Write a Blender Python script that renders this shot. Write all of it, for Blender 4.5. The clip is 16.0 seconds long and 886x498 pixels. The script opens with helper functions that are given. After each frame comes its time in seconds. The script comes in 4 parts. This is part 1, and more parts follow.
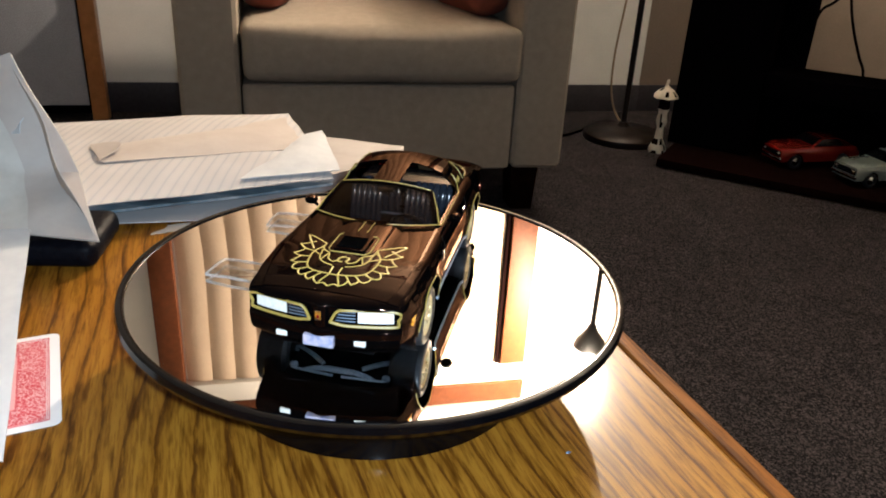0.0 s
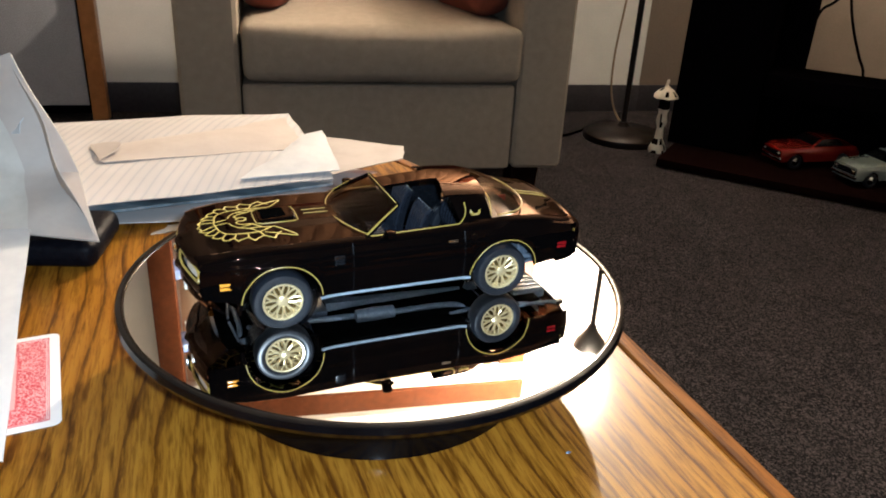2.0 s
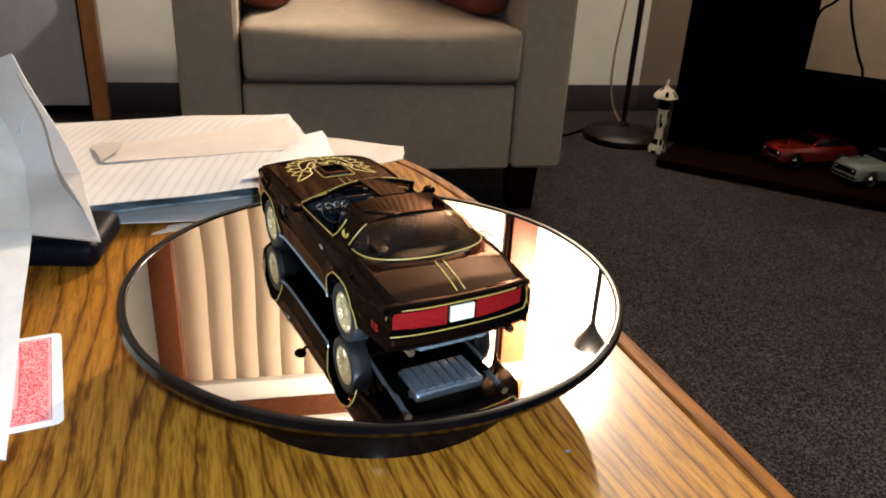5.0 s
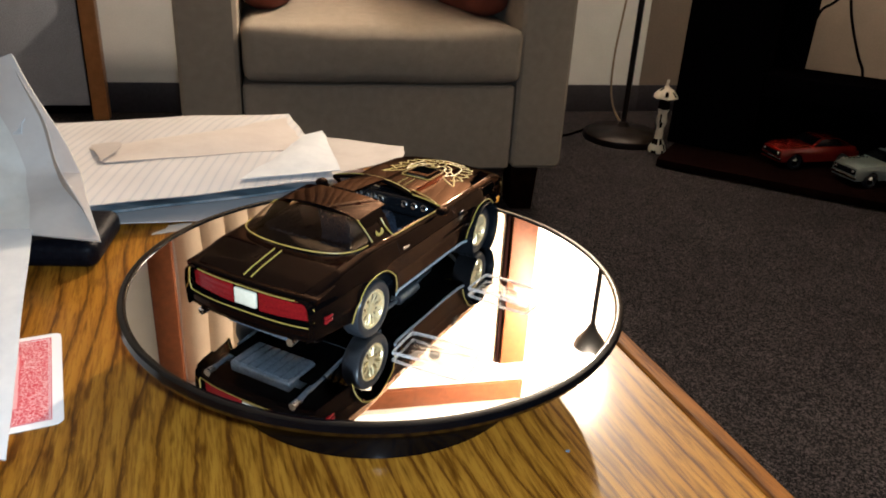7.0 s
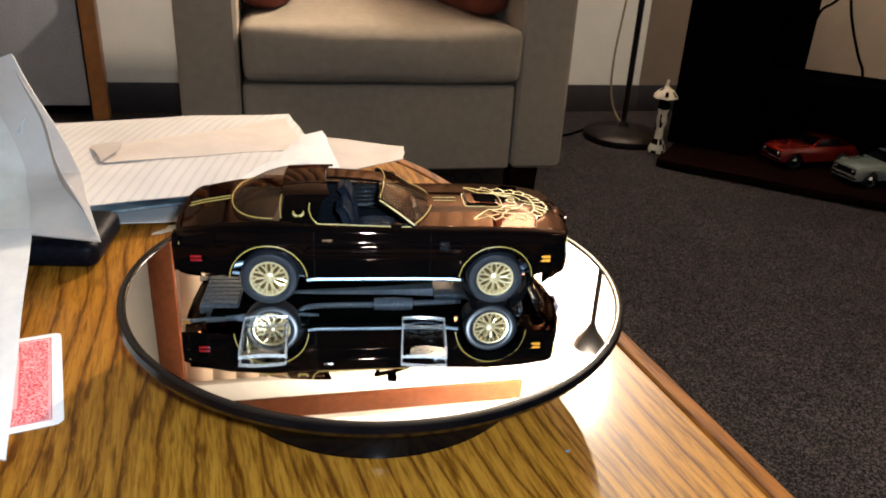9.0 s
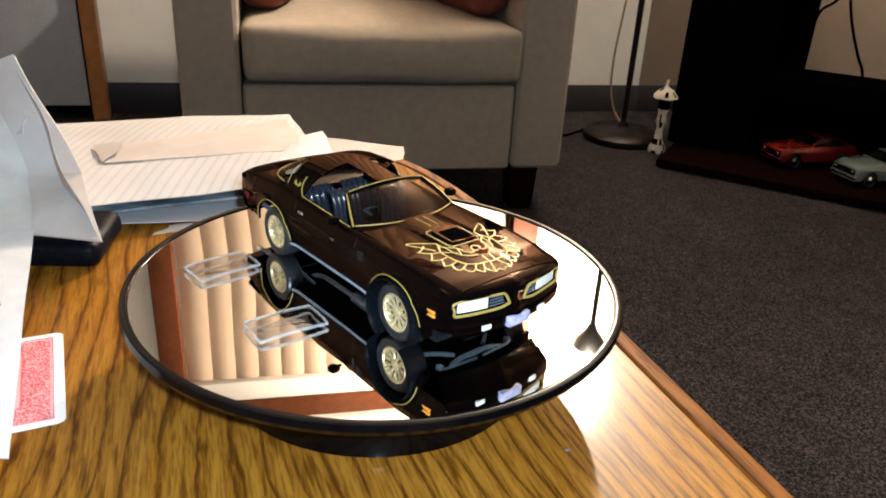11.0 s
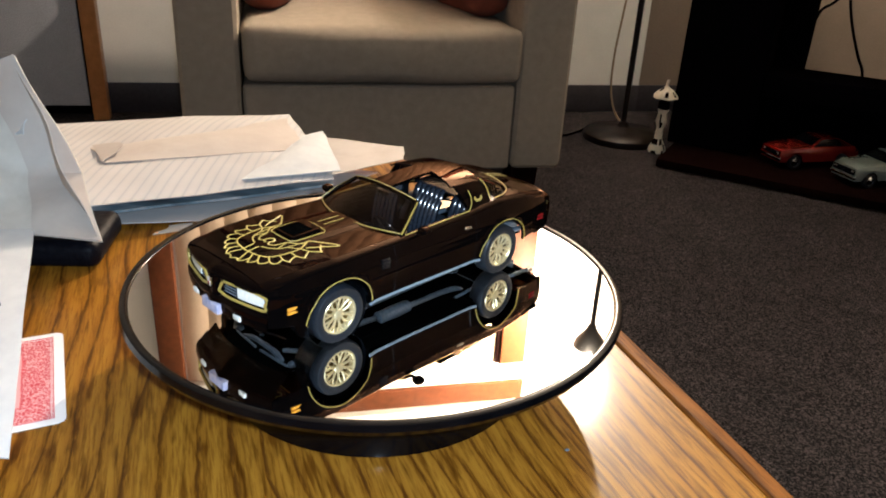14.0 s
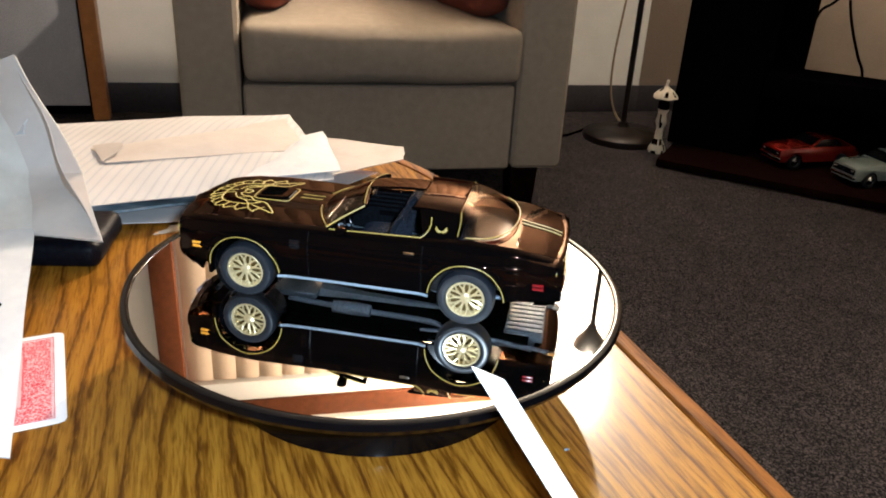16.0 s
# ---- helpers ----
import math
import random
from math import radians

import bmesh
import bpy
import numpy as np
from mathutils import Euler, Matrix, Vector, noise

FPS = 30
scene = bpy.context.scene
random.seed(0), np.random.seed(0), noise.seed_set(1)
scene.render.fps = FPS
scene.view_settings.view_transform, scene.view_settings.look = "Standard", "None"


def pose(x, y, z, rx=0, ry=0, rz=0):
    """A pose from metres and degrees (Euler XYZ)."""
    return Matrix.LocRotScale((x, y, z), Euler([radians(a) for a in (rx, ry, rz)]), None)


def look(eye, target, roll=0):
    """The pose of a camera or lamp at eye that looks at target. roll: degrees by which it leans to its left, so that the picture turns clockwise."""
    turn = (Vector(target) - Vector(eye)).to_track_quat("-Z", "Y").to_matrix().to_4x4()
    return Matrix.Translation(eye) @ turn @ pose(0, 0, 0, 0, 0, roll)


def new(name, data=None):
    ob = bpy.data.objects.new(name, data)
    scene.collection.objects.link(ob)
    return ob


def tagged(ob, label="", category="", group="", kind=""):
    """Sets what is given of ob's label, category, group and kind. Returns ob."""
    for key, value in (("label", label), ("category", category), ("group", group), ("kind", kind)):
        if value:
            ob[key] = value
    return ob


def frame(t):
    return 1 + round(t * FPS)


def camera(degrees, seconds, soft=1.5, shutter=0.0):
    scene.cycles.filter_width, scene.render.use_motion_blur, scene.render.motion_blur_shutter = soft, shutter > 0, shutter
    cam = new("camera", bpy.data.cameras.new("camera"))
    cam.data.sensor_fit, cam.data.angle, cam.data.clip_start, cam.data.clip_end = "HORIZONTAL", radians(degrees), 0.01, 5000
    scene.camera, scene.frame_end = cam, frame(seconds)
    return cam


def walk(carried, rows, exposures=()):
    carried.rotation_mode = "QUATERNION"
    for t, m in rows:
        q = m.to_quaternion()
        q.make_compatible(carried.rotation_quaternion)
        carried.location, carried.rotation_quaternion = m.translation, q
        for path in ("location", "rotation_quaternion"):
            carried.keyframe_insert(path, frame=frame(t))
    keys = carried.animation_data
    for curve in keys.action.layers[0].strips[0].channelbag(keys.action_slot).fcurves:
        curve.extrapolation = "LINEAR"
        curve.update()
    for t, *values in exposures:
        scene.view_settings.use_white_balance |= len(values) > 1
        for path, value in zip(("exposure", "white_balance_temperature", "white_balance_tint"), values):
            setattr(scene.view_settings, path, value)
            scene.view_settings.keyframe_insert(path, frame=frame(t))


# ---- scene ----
cam = camera(60.6, 16.0, soft=1.9)
TABLE_Z = 0.46
MIRROR_Z = 0.51
EYE = (0.034, -0.3606, 0.6924)
# the table and what lies on it are laid out at height TABLE_Z and then spread 2.1 percent about this point
SPREAD = Matrix.Translation(EYE) @ Matrix.Scale(1.021, 4) @ Matrix.Translation(-Vector(EYE))


def eye_pose(back):
    """The phone stands still but for a few millimetres of creep along its line of sight."""
    return pose(*EYE, 65.47, 0, 0) @ pose(0, 0, back, 0, 0, 3.18)


walk(cam, [(0.0, eye_pose(-0.0022)), (2.4, eye_pose(-0.0022)), (4.0, eye_pose(0.0)), (6.5, eye_pose(0.0)),
           (9.0, eye_pose(0.0)), (11.5, eye_pose(0.0022)), (15.0, eye_pose(0.0022)), (16.0, eye_pose(0.003))],
     exposures=[(0.0, -0.25, 5500, 9), (0.8, -0.25, 5500, 9), (1.5, -0.13, 5500, 9), (2.2, -0.01, 5500, 9), (3.0, 0.07, 5500, 9), (4.0, 0.15, 5500, 9), (5.2, 0.00, 5500, 9), (6.5, -0.23, 5500, 9), (7.0, -0.25, 5500, 9), (8.0, -0.13, 5500, 9), (9.0, 0.03, 5500, 9), (10.2, 0.15, 5500, 9), (11.5, 0.08, 5500, 9), (12.5, -0.23, 5500, 9), (13.2, -0.20, 5500, 9), (14.5, -0.07, 5500, 9), (16.0, 0.11, 5500, 9)])

# ---- light ----
world = bpy.data.worlds.new("room_dark")
world.use_nodes = True
world.node_tree.nodes["Background"].inputs[0].default_value = (0.9, 0.8, 0.7, 1)
world.node_tree.nodes["Background"].inputs[1].default_value = 0.0005
scene.world = world
ROOM = pose(0, 0, 0, 0, 0, 12.95)
LAMP_XY = (0.612, 2.13)


def lamp_light(name, kind, place, target, energy, colour, size):
    data = bpy.data.lights.new(name, kind)
    data.energy, data.color = energy, colour
    if kind == "AREA":
        data.shape, data.size = "DISK", size
    else:
        data.shadow_soft_size = size
    ob = new(name, data)
    ob.matrix_world = look(place, target)
    return ob


# the phone's own white LED beside its lens, and the bulb in the floor lamp's upturned bowl
led = lamp_light("phone_led", "SPOT", (0.052, -0.366, 0.706), (0.052, 0.6, 0.24), 10.4, (0.84, 0.95, 1.0), 0.006)
led.data.spot_size, led.data.spot_blend = radians(172), 0.3
lamp_light("lamp_bulb", "POINT", (*LAMP_XY, 1.915), (*LAMP_XY, 3.0), 305.0, (1.0, 0.75, 0.50), 0.016)


# ---- materials ----
def material(name, base, rough=0.5, metal=0.0, coat=0.0, spec=0.5):
    m = bpy.data.materials.new(name)
    m.use_nodes = True
    b = m.node_tree.nodes["Principled BSDF"]
    b.inputs["Base Color"].default_value = (*base, 1)
    b.inputs["Roughness"].default_value = rough
    b.inputs["Metallic"].default_value = metal
    b.inputs["Coat Weight"].default_value = coat
    b.inputs["Coat Roughness"].default_value = 0.04 if metal or rough < 0.15 else 0.10
    b.inputs["Specular IOR Level"].default_value = spec
    return m, m.node_tree, b


def node(nt, kind, **values):
    n = nt.nodes.new(kind)
    for k, v in values.items():
        n.inputs[k.replace("_", " ")].default_value = v
    return n


def coords(nt, scale=(1, 1, 1), turn=0.0):
    tc = nt.nodes.new("ShaderNodeTexCoord")
    mp = nt.nodes.new("ShaderNodeMapping")
    mp.inputs["Scale"].default_value = scale
    mp.inputs["Rotation"].default_value = (0, 0, turn)
    nt.links.new(tc.outputs["Object"], mp.inputs["Vector"])
    return mp.outputs["Vector"]


def ramp(nt, fac, stops):
    r = nt.nodes.new("ShaderNodeValToRGB")
    while len(r.color_ramp.elements) < len(stops):
        r.color_ramp.elements.new(0.5)
    for e, (p, c) in zip(r.color_ramp.elements, stops):
        e.position, e.color = p, (*c, 1)
    nt.links.new(fac, r.inputs["Fac"])
    return r.outputs["Color"]


def bump(nt, b, height, strength, distance):
    n = nt.nodes.new("ShaderNodeBump")
    n.inputs["Strength"].default_value, n.inputs["Distance"].default_value = strength, distance
    nt.links.new(height, n.inputs["Height"])
    nt.links.new(n.outputs["Normal"], b.inputs["Normal"])


def mix(nt, fac, a, c, mode="MIX"):
    n = nt.nodes.new("ShaderNodeMix")
    n.data_type, n.blend_type = "RGBA", mode
    for sock, v in ((n.inputs[0], fac), (n.inputs[6], a), (n.inputs[7], c)):
        if isinstance(v, (int, float)):
            sock.default_value = v
        elif isinstance(v, tuple):
            sock.default_value = (*v, 1)
        else:
            nt.links.new(v, sock)
    return n.outputs[2]


def speckled(name, a, c, scale, rough=0.6, metal=0.0, coat=0.0, relief=0.0, dist=0.001, spec=0.5, low=0.35, high=0.65, big=0.15):
    """A surface that wavers between two colours, fine grain over broad stains."""
    m, nt, b = material(name, a, rough, metal, coat, spec)
    v = coords(nt)
    fine = node(nt, "ShaderNodeTexNoise", Scale=scale, Detail=4.0, Roughness=0.6)
    broad = node(nt, "ShaderNodeTexNoise", Scale=scale * 0.06, Detail=3.0)
    nt.links.new(v, fine.inputs["Vector"])
    nt.links.new(v, broad.inputs["Vector"])
    col = ramp(nt, fine.outputs["Fac"], [(low, a), (high, c)])
    shade = ramp(nt, broad.outputs["Fac"], [(0.3, (1 - big,) * 3), (0.7, (1, 1, 1))])
    nt.links.new(mix(nt, 1.0, col, shade, "MULTIPLY"), b.inputs["Base Color"])
    if relief:
        bump(nt, b, fine.outputs["Fac"], relief, dist)
    return m


def oak(name, light, mid, dark, rough=0.22, coat=0.6, scale=1.0):
    """Varnished oak: broken dark pores and wandering growth lines along the local y axis."""
    m, nt, b = material(name, mid, rough, 0, coat)
    warp = node(nt, "ShaderNodeTexNoise", Scale=3.2 * scale, Detail=3.0)
    nt.links.new(coords(nt, (1.0, 0.55, 1)), warp.inputs["Vector"])
    off = mix(nt, 0.12, coords(nt, (1.0, 0.10, 1)), warp.outputs["Color"], "ADD")
    bands = nt.nodes.new("ShaderNodeTexWave")
    bands.wave_type, bands.bands_direction, bands.wave_profile = "BANDS", "X", "SAW"
    for k, x in (("Scale", 27.0 * scale), ("Distortion", 2.0), ("Detail", 4.0), ("Detail Scale", 2.2), ("Detail Roughness", 0.65)):
        bands.inputs[k].default_value = x
    nt.links.new(off, bands.inputs["Vector"])
    col = ramp(nt, bands.outputs["Fac"], [(0.0, dark), (0.14, mid), (0.55, light), (0.95, mid), (1.0, dark)])
    streaks = node(nt, "ShaderNodeTexNoise", Scale=190.0 * scale, Detail=2.0, Roughness=0.6)
    nt.links.new(mix(nt, 0.05, coords(nt, (1, 0.075, 1)), warp.outputs["Color"], "ADD"), streaks.inputs["Vector"])
    pores = node(nt, "ShaderNodeTexNoise", Scale=760.0 * scale, Detail=3.0, Roughness=0.7)
    nt.links.new(coords(nt, (1, 0.06, 1)), pores.inputs["Vector"])
    s = ramp(nt, streaks.outputs["Fac"], [(0.33, (0.32, 0.23, 0.16)), (0.45, (1, 1, 1))])
    p = ramp(nt, pores.outputs["Fac"], [(0.36, (0.50, 0.42, 0.35)), (0.54, (1, 1, 1))])
    broad = node(nt, "ShaderNodeTexNoise", Scale=7.0, Detail=2.0)
    nt.links.new(coords(nt, (1, 0.5, 1)), broad.inputs["Vector"])
    g = ramp(nt, broad.outputs["Fac"], [(0.3, (0.74, 0.68, 0.62)), (0.7, (1, 1, 1))])
    c1 = mix(nt, 0.85, col, s, "MULTIPLY")
    c2 = mix(nt, 0.85, c1, p, "MULTIPLY")
    lines = ramp(nt, bands.outputs["Fac"], [(0.0, (0.9, 0.9, 0.9)), (0.07, (0.75, 0.75, 0.75)), (0.22, (0, 0, 0))])
    dashes = node(nt, "ShaderNodeTexNoise", Scale=620.0 * scale, Detail=2.0, Roughness=0.6)
    nt.links.new(coords(nt, (1, 0.11, 1)), dashes.inputs["Vector"])
    broken = ramp(nt, dashes.outputs["Fac"], [(0.43, (0, 0, 0)), (0.51, (1, 1, 1))])
    grain = mix(nt, 1.0, lines, broken, "MULTIPLY")
    nt.links.new(mix(nt, grain, mix(nt, 1.0, c2, g, "MULTIPLY"), (0.070, 0.024, 0.004)), b.inputs["Base Color"])
    bump(nt, b, pores.outputs["Fac"], 0.10, 0.0005)
    return m


OAK = oak("varnished_oak", (0.345, 0.160, 0.016), (0.28, 0.121, 0.011), (0.145, 0.052, 0.004), 0.35, 1.0)
OAK.node_tree.nodes["Principled BSDF"].inputs["Coat Weight"].default_value = 0.13
OAK.node_tree.nodes["Principled BSDF"].inputs["Coat Roughness"].default_value = 0.14
OAK.node_tree.nodes["Principled BSDF"].inputs["Coat IOR"].default_value = 1.5
OAK.node_tree.nodes["Principled BSDF"].inputs["Specular IOR Level"].default_value = 0.07
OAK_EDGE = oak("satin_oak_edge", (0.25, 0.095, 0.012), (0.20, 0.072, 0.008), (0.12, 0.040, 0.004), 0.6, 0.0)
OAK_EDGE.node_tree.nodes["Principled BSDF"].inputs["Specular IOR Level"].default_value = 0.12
TRIM_OAK = speckled("trim_oak", (0.40, 0.170, 0.050), (0.50, 0.22, 0.07), 36, 0.35, coat=0.2, big=0.2)
WINTRIM = speckled("dark_stained_oak", (0.085, 0.023, 0.005), (0.12, 0.034, 0.008), 36, 0.6, spec=0.2, big=0.2)
CARPET, _nt, _b = material("carpet_pile", (0.03, 0.026, 0.024), 0.95, spec=0.08)
_v = _nt.nodes.new("ShaderNodeTexVoronoi")
_v.inputs["Scale"].default_value = 400.0
_nt.links.new(coords(_nt), _v.inputs["Vector"])
_n = node(_nt, "ShaderNodeTexNoise", Scale=12.0, Detail=3.0)
_nt.links.new(coords(_nt), _n.inputs["Vector"])
_bw = _nt.nodes.new("ShaderNodeRGBToBW")
_nt.links.new(_v.outputs["Color"], _bw.inputs[0])
_c = ramp(_nt, _bw.outputs[0], [(0.25, (0.003, 0.003, 0.004)), (0.5, (0.017, 0.0145, 0.0155)), (0.8, (0.064, 0.054, 0.056))])
_s = ramp(_nt, _n.outputs["Fac"], [(0.3, (0.7, 0.7, 0.7)), (0.7, (1, 1, 1))])
_nt.links.new(mix(_nt, 1.0, _c, _s, "MULTIPLY"), _b.inputs["Base Color"])
bump(_nt, _b, _v.outputs["Distance"], 0.6, 0.003)
WALL = speckled("cream_wall_paint", (0.84, 0.83, 0.78), (0.89, 0.88, 0.83), 180, 0.7, relief=0.15, big=0.05)
# a darker tan for the stretch of wall behind the stand
TAN_WALL = speckled("darker_tan_wall", (0.20, 0.155, 0.115), (0.23, 0.18, 0.135), 160, 0.7, relief=0.15, big=0.1)
CEILING = speckled("ceiling_paint", (0.60, 0.58, 0.54), (0.65, 0.63, 0.59), 120, 0.8, relief=0.3, big=0.05)
COVE = speckled("dark_vinyl_base", (0.030, 0.026, 0.030), (0.045, 0.040, 0.045), 90, 0.45, big=0.2)
FABRIC = speckled("taupe_upholstery", (0.285, 0.24, 0.19), (0.37, 0.315, 0.25), 900, 0.9, relief=0.4, dist=0.0006, spec=0.2, big=0.14)
PILLOW = speckled("rust_pillow_cloth", (0.16, 0.035, 0.018), (0.24, 0.06, 0.03), 600, 0.9, relief=0.4, dist=0.0006)
DARKWOOD = speckled("dark_stained_wood", (0.0035, 0.0016, 0.0014), (0.007, 0.003, 0.0025), 60, 0.5, spec=0.0)
BLACKWOOD = speckled("black_laminate", (0.0014, 0.0011, 0.0016), (0.003, 0.0024, 0.0032), 70, 0.6, spec=0.0, big=0.3)
GREYDOOR = speckled("grey_woven_panel", (0.28, 0.29, 0.33), (0.50, 0.52, 0.58), 330, 0.85, relief=0.3, big=0.1)
BLIND = speckled("cream_fabric_blind", (0.61, 0.48, 0.35), (0.67, 0.53, 0.39), 200, 0.75, big=0.08)
LAMPMETAL = speckled("bronze_lamp_metal", (0.005, 0.003, 0.0025), (0.010, 0.006, 0.005), 80, 0.35, spec=0.18)
PAPER_W = speckled("white_paper", (0.57, 0.59, 0.61), (0.65, 0.67, 0.68), 60, 0.7, relief=0.15, dist=0.002, big=0.08)


# ---- building helpers ----
def thing(name, m, label, category, group="", kind=""):
    """An empty at the base of a thing, which carries its parts."""
    ob = new(name)
    ob.empty_display_size = 0.02
    ob.matrix_world = m
    return tagged(ob, label, category, group, kind)


def mesh_of(name, bm, mat, smooth=35):
    bmesh.ops.recalc_face_normals(bm, faces=bm.faces)
    me = bpy.data.meshes.new(name)
    bm.to_mesh(me)
    bm.free()
    for m in (mat if isinstance(mat, (list, tuple)) else [mat]):
        me.materials.append(m)
    if smooth:
        me.polygons.foreach_set("use_smooth", [True] * len(me.polygons))
        me.set_sharp_from_angle(angle=radians(smooth))
    return me


def part(name, bm, mat, parent=None, label="", m=None, smooth=35):
    """Links a bmesh as one mesh object, under a thing or under a part."""
    ob = new(name, mesh_of(name, bm, mat, smooth))
    if parent is not None:
        ob.parent = parent
    if m is not None:
        ob.matrix_basis = m
    return tagged(ob, label)


def structure(name, bm, mat, label, category, m=None):
    return tagged(part(name, bm, mat, None, label, m), category=category, kind="structure")


def box(bm, lo, hi, bevel=0.0, segs=2):
    lo, hi = Vector(lo), Vector(hi)
    r = bmesh.ops.create_cube(bm, size=1.0, matrix=Matrix.Translation((lo + hi) / 2) @ Matrix.Diagonal((*(hi - lo), 1)))
    if bevel:
        edges = list({e for v in r["verts"] for e in v.link_edges})
        bmesh.ops.bevel(bm, geom=edges, offset=bevel, segments=segs, affect="EDGES", profile=0.6)
    return bm


def boxed(lo, hi, bevel=0.0, segs=2):
    return box(bmesh.new(), lo, hi, bevel, segs)


def lathe(profile, segs=48, bm=None, axis="z", cap=False):
    """Turns (radius, height) pairs about an axis."""
    bm = bm or bmesh.new()
    rings = []
    for r, h in profile:
        ring = []
        for i in range(segs):
            a = 2 * math.pi * i / segs
            c, s = r * math.cos(a), r * math.sin(a)
            ring.append(bm.verts.new((c, s, h) if axis == "z" else (c, h, s)))
        rings.append(ring)
    for a, b in zip(rings, rings[1:]):
        for i in range(segs):
            j = (i + 1) % segs
            bm.faces.new((a[i], a[j], b[j], b[i]))
    if cap:
        bm.faces.new(rings[0])
        bm.faces.new(rings[-1])
    return bm


def tube(points, r, bm=None, segs=8, flat=1.0):
    """A round rod along a line of points."""
    bm = bm or bmesh.new()
    pts = [Vector(p) for p in points]
    rings = []
    for i, p in enumerate(pts):
        d = (pts[min(i + 1, len(pts) - 1)] - pts[max(i - 1, 0)]).normalized()
        side = d.cross(Vector((0, 0, 1)))
        side = side.normalized() if side.length > 1e-4 else Vector((1, 0, 0))
        up = side.cross(d)
        rr = r[i] if isinstance(r, (list, tuple)) else r
        rings.append([bm.verts.new(p + rr * (math.cos(2 * math.pi * k / segs) * side + flat * math.sin(2 * math.pi * k / segs) * up)) for k in range(segs)])
    for a, b in zip(rings, rings[1:]):
        for k in range(segs):
            bm.faces.new((a[k], a[(k + 1) % segs], b[(k + 1) % segs], b[k]))
    bm.faces.new(rings[0])
    bm.faces.new(rings[-1])
    return bm


def grid(fn, nu, nv, bm=None, thick=0.0):
    """A sheet fn(u, v) for u, v from 0 to 1; thick: closed to a slab along its normals."""
    bm = bm or bmesh.new()
    vs = [[bm.verts.new(fn(i / nu, j / nv)) for j in range(nv + 1)] for i in range(nu + 1)]
    faces = [bm.faces.new((vs[i][j], vs[i + 1][j], vs[i + 1][j + 1], vs[i][j + 1])) for i in range(nu) for j in range(nv)]
    if thick:
        bmesh.ops.recalc_face_normals(bm, faces=bm.faces)
        bmesh.ops.solidify(bm, geom=faces, thickness=thick)
    return bm


def bez(points, n=12):
    """A smooth line through points (Catmull-Rom)."""
    p = [Vector(q) for q in points]
    p = [2 * p[0] - p[1]] + p + [2 * p[-1] - p[-2]]
    out = []
    for i in range(1, len(p) - 2):
        for k in range(n):
            t = k / n
            out.append(0.5 * (2 * p[i] + (p[i + 1] - p[i - 1]) * t + (2 * p[i - 1] - 5 * p[i] + 4 * p[i + 1] - p[i + 2]) * t * t
                              + (3 * p[i] - p[i - 1] - 3 * p[i + 1] + p[i + 2]) * t ** 3))
    return out + [p[-2]]


# ---- the room ----
WALL_V = 2.306
structure("floor", boxed((-3.2, -5.6, -0.1), (3.4, 2.9, 0.0)), CARPET, "dark brown flecked loop-pile carpet", "floor", ROOM)
structure("ceiling", boxed((-3.2, -5.6, 2.45), (3.4, 2.6, 2.55)), CEILING, "grey-white painted ceiling", "ceiling", ROOM)
structure("wall_north", boxed((-3.2, WALL_V, 0), (1.292, WALL_V + 0.12, 2.45)), WALL, "cream painted wall behind the armchair", "wall", ROOM)
structure("wall_north_side", boxed((1.292, WALL_V + 0.006, 0), (3.4, WALL_V + 0.12, 2.45)), TAN_WALL, "darker tan wall behind the stand", "wall", ROOM)
structure("wall_east", boxed((3.4, -5.6, 0), (3.52, 2.6, 2.45)), WALL, "cream painted wall", "wall", ROOM)
structure("wall_west", boxed((-3.32, -5.6, 0), (-3.2, 2.6, 2.45)), WALL, "cream painted wall", "wall", ROOM)
structure("wall_south", boxed((-3.2, -5.72, 0), (3.4, -5.6, 2.45)), WALL, "cream painted wall", "wall", ROOM)
cove = bmesh.new()
box(cove, (-3.2, WALL_V - 0.008, 0.0), (1.292, WALL_V - 0.001, 0.1), 0.003)
structure("baseboard", cove, COVE, "dark vinyl cove base along the wall", "baseboard", ROOM)
structure("baseboard_side", boxed((1.294, WALL_V - 0.004, 0.0), (3.4, WALL_V + 0.004, 0.1), 0.003), COVE, "dark vinyl cove base along the wall", "baseboard", ROOM)

# the grey fabric screen that stands against the wall
screen = thing("room_divider", ROOM @ pose(-1.08, 2.222, 0), "grey fabric room divider in an oak frame", "room divider")
for name, lo, hi, mat in (("panel", (-0.50, -0.012, 0.045), (0.440, 0.012, 1.24), GREYDOOR),
                          ("post", (0.447, -0.022, 0.0), (0.495, 0.022, 1.30), TRIM_OAK),
                          ("post", (-0.607, -0.022, 0.0), (-0.52, 0.022, 1.30), TRIM_OAK),
                          ("top_rail", (-0.518, -0.020, 1.243), (0.445, 0.020, 1.30), TRIM_OAK),
                          # black bar added in place of the dark gap under the panel
                          ("dark_gap_bar", (-0.518, -0.010, 0.018), (0.445, 0.010, 0.043), BLACKWOOD),
                          ("edge_strip", (0.4415, -0.012, 0.045), (0.445, 0.014, 1.24), BLACKWOOD),
                          ("edge_strip", (-0.518, -0.014, 0.045), (-0.502, 0.014, 1.24), BLACKWOOD)):
    part(name, boxed(lo, hi, 0.004), mat, screen)

# the window with its pleated blind, seen in the mirror
win = thing("window_1", ROOM @ pose(0.2, WALL_V, 0), "wide window with cream vertical blind and dark oak frame", "window", kind="structure")
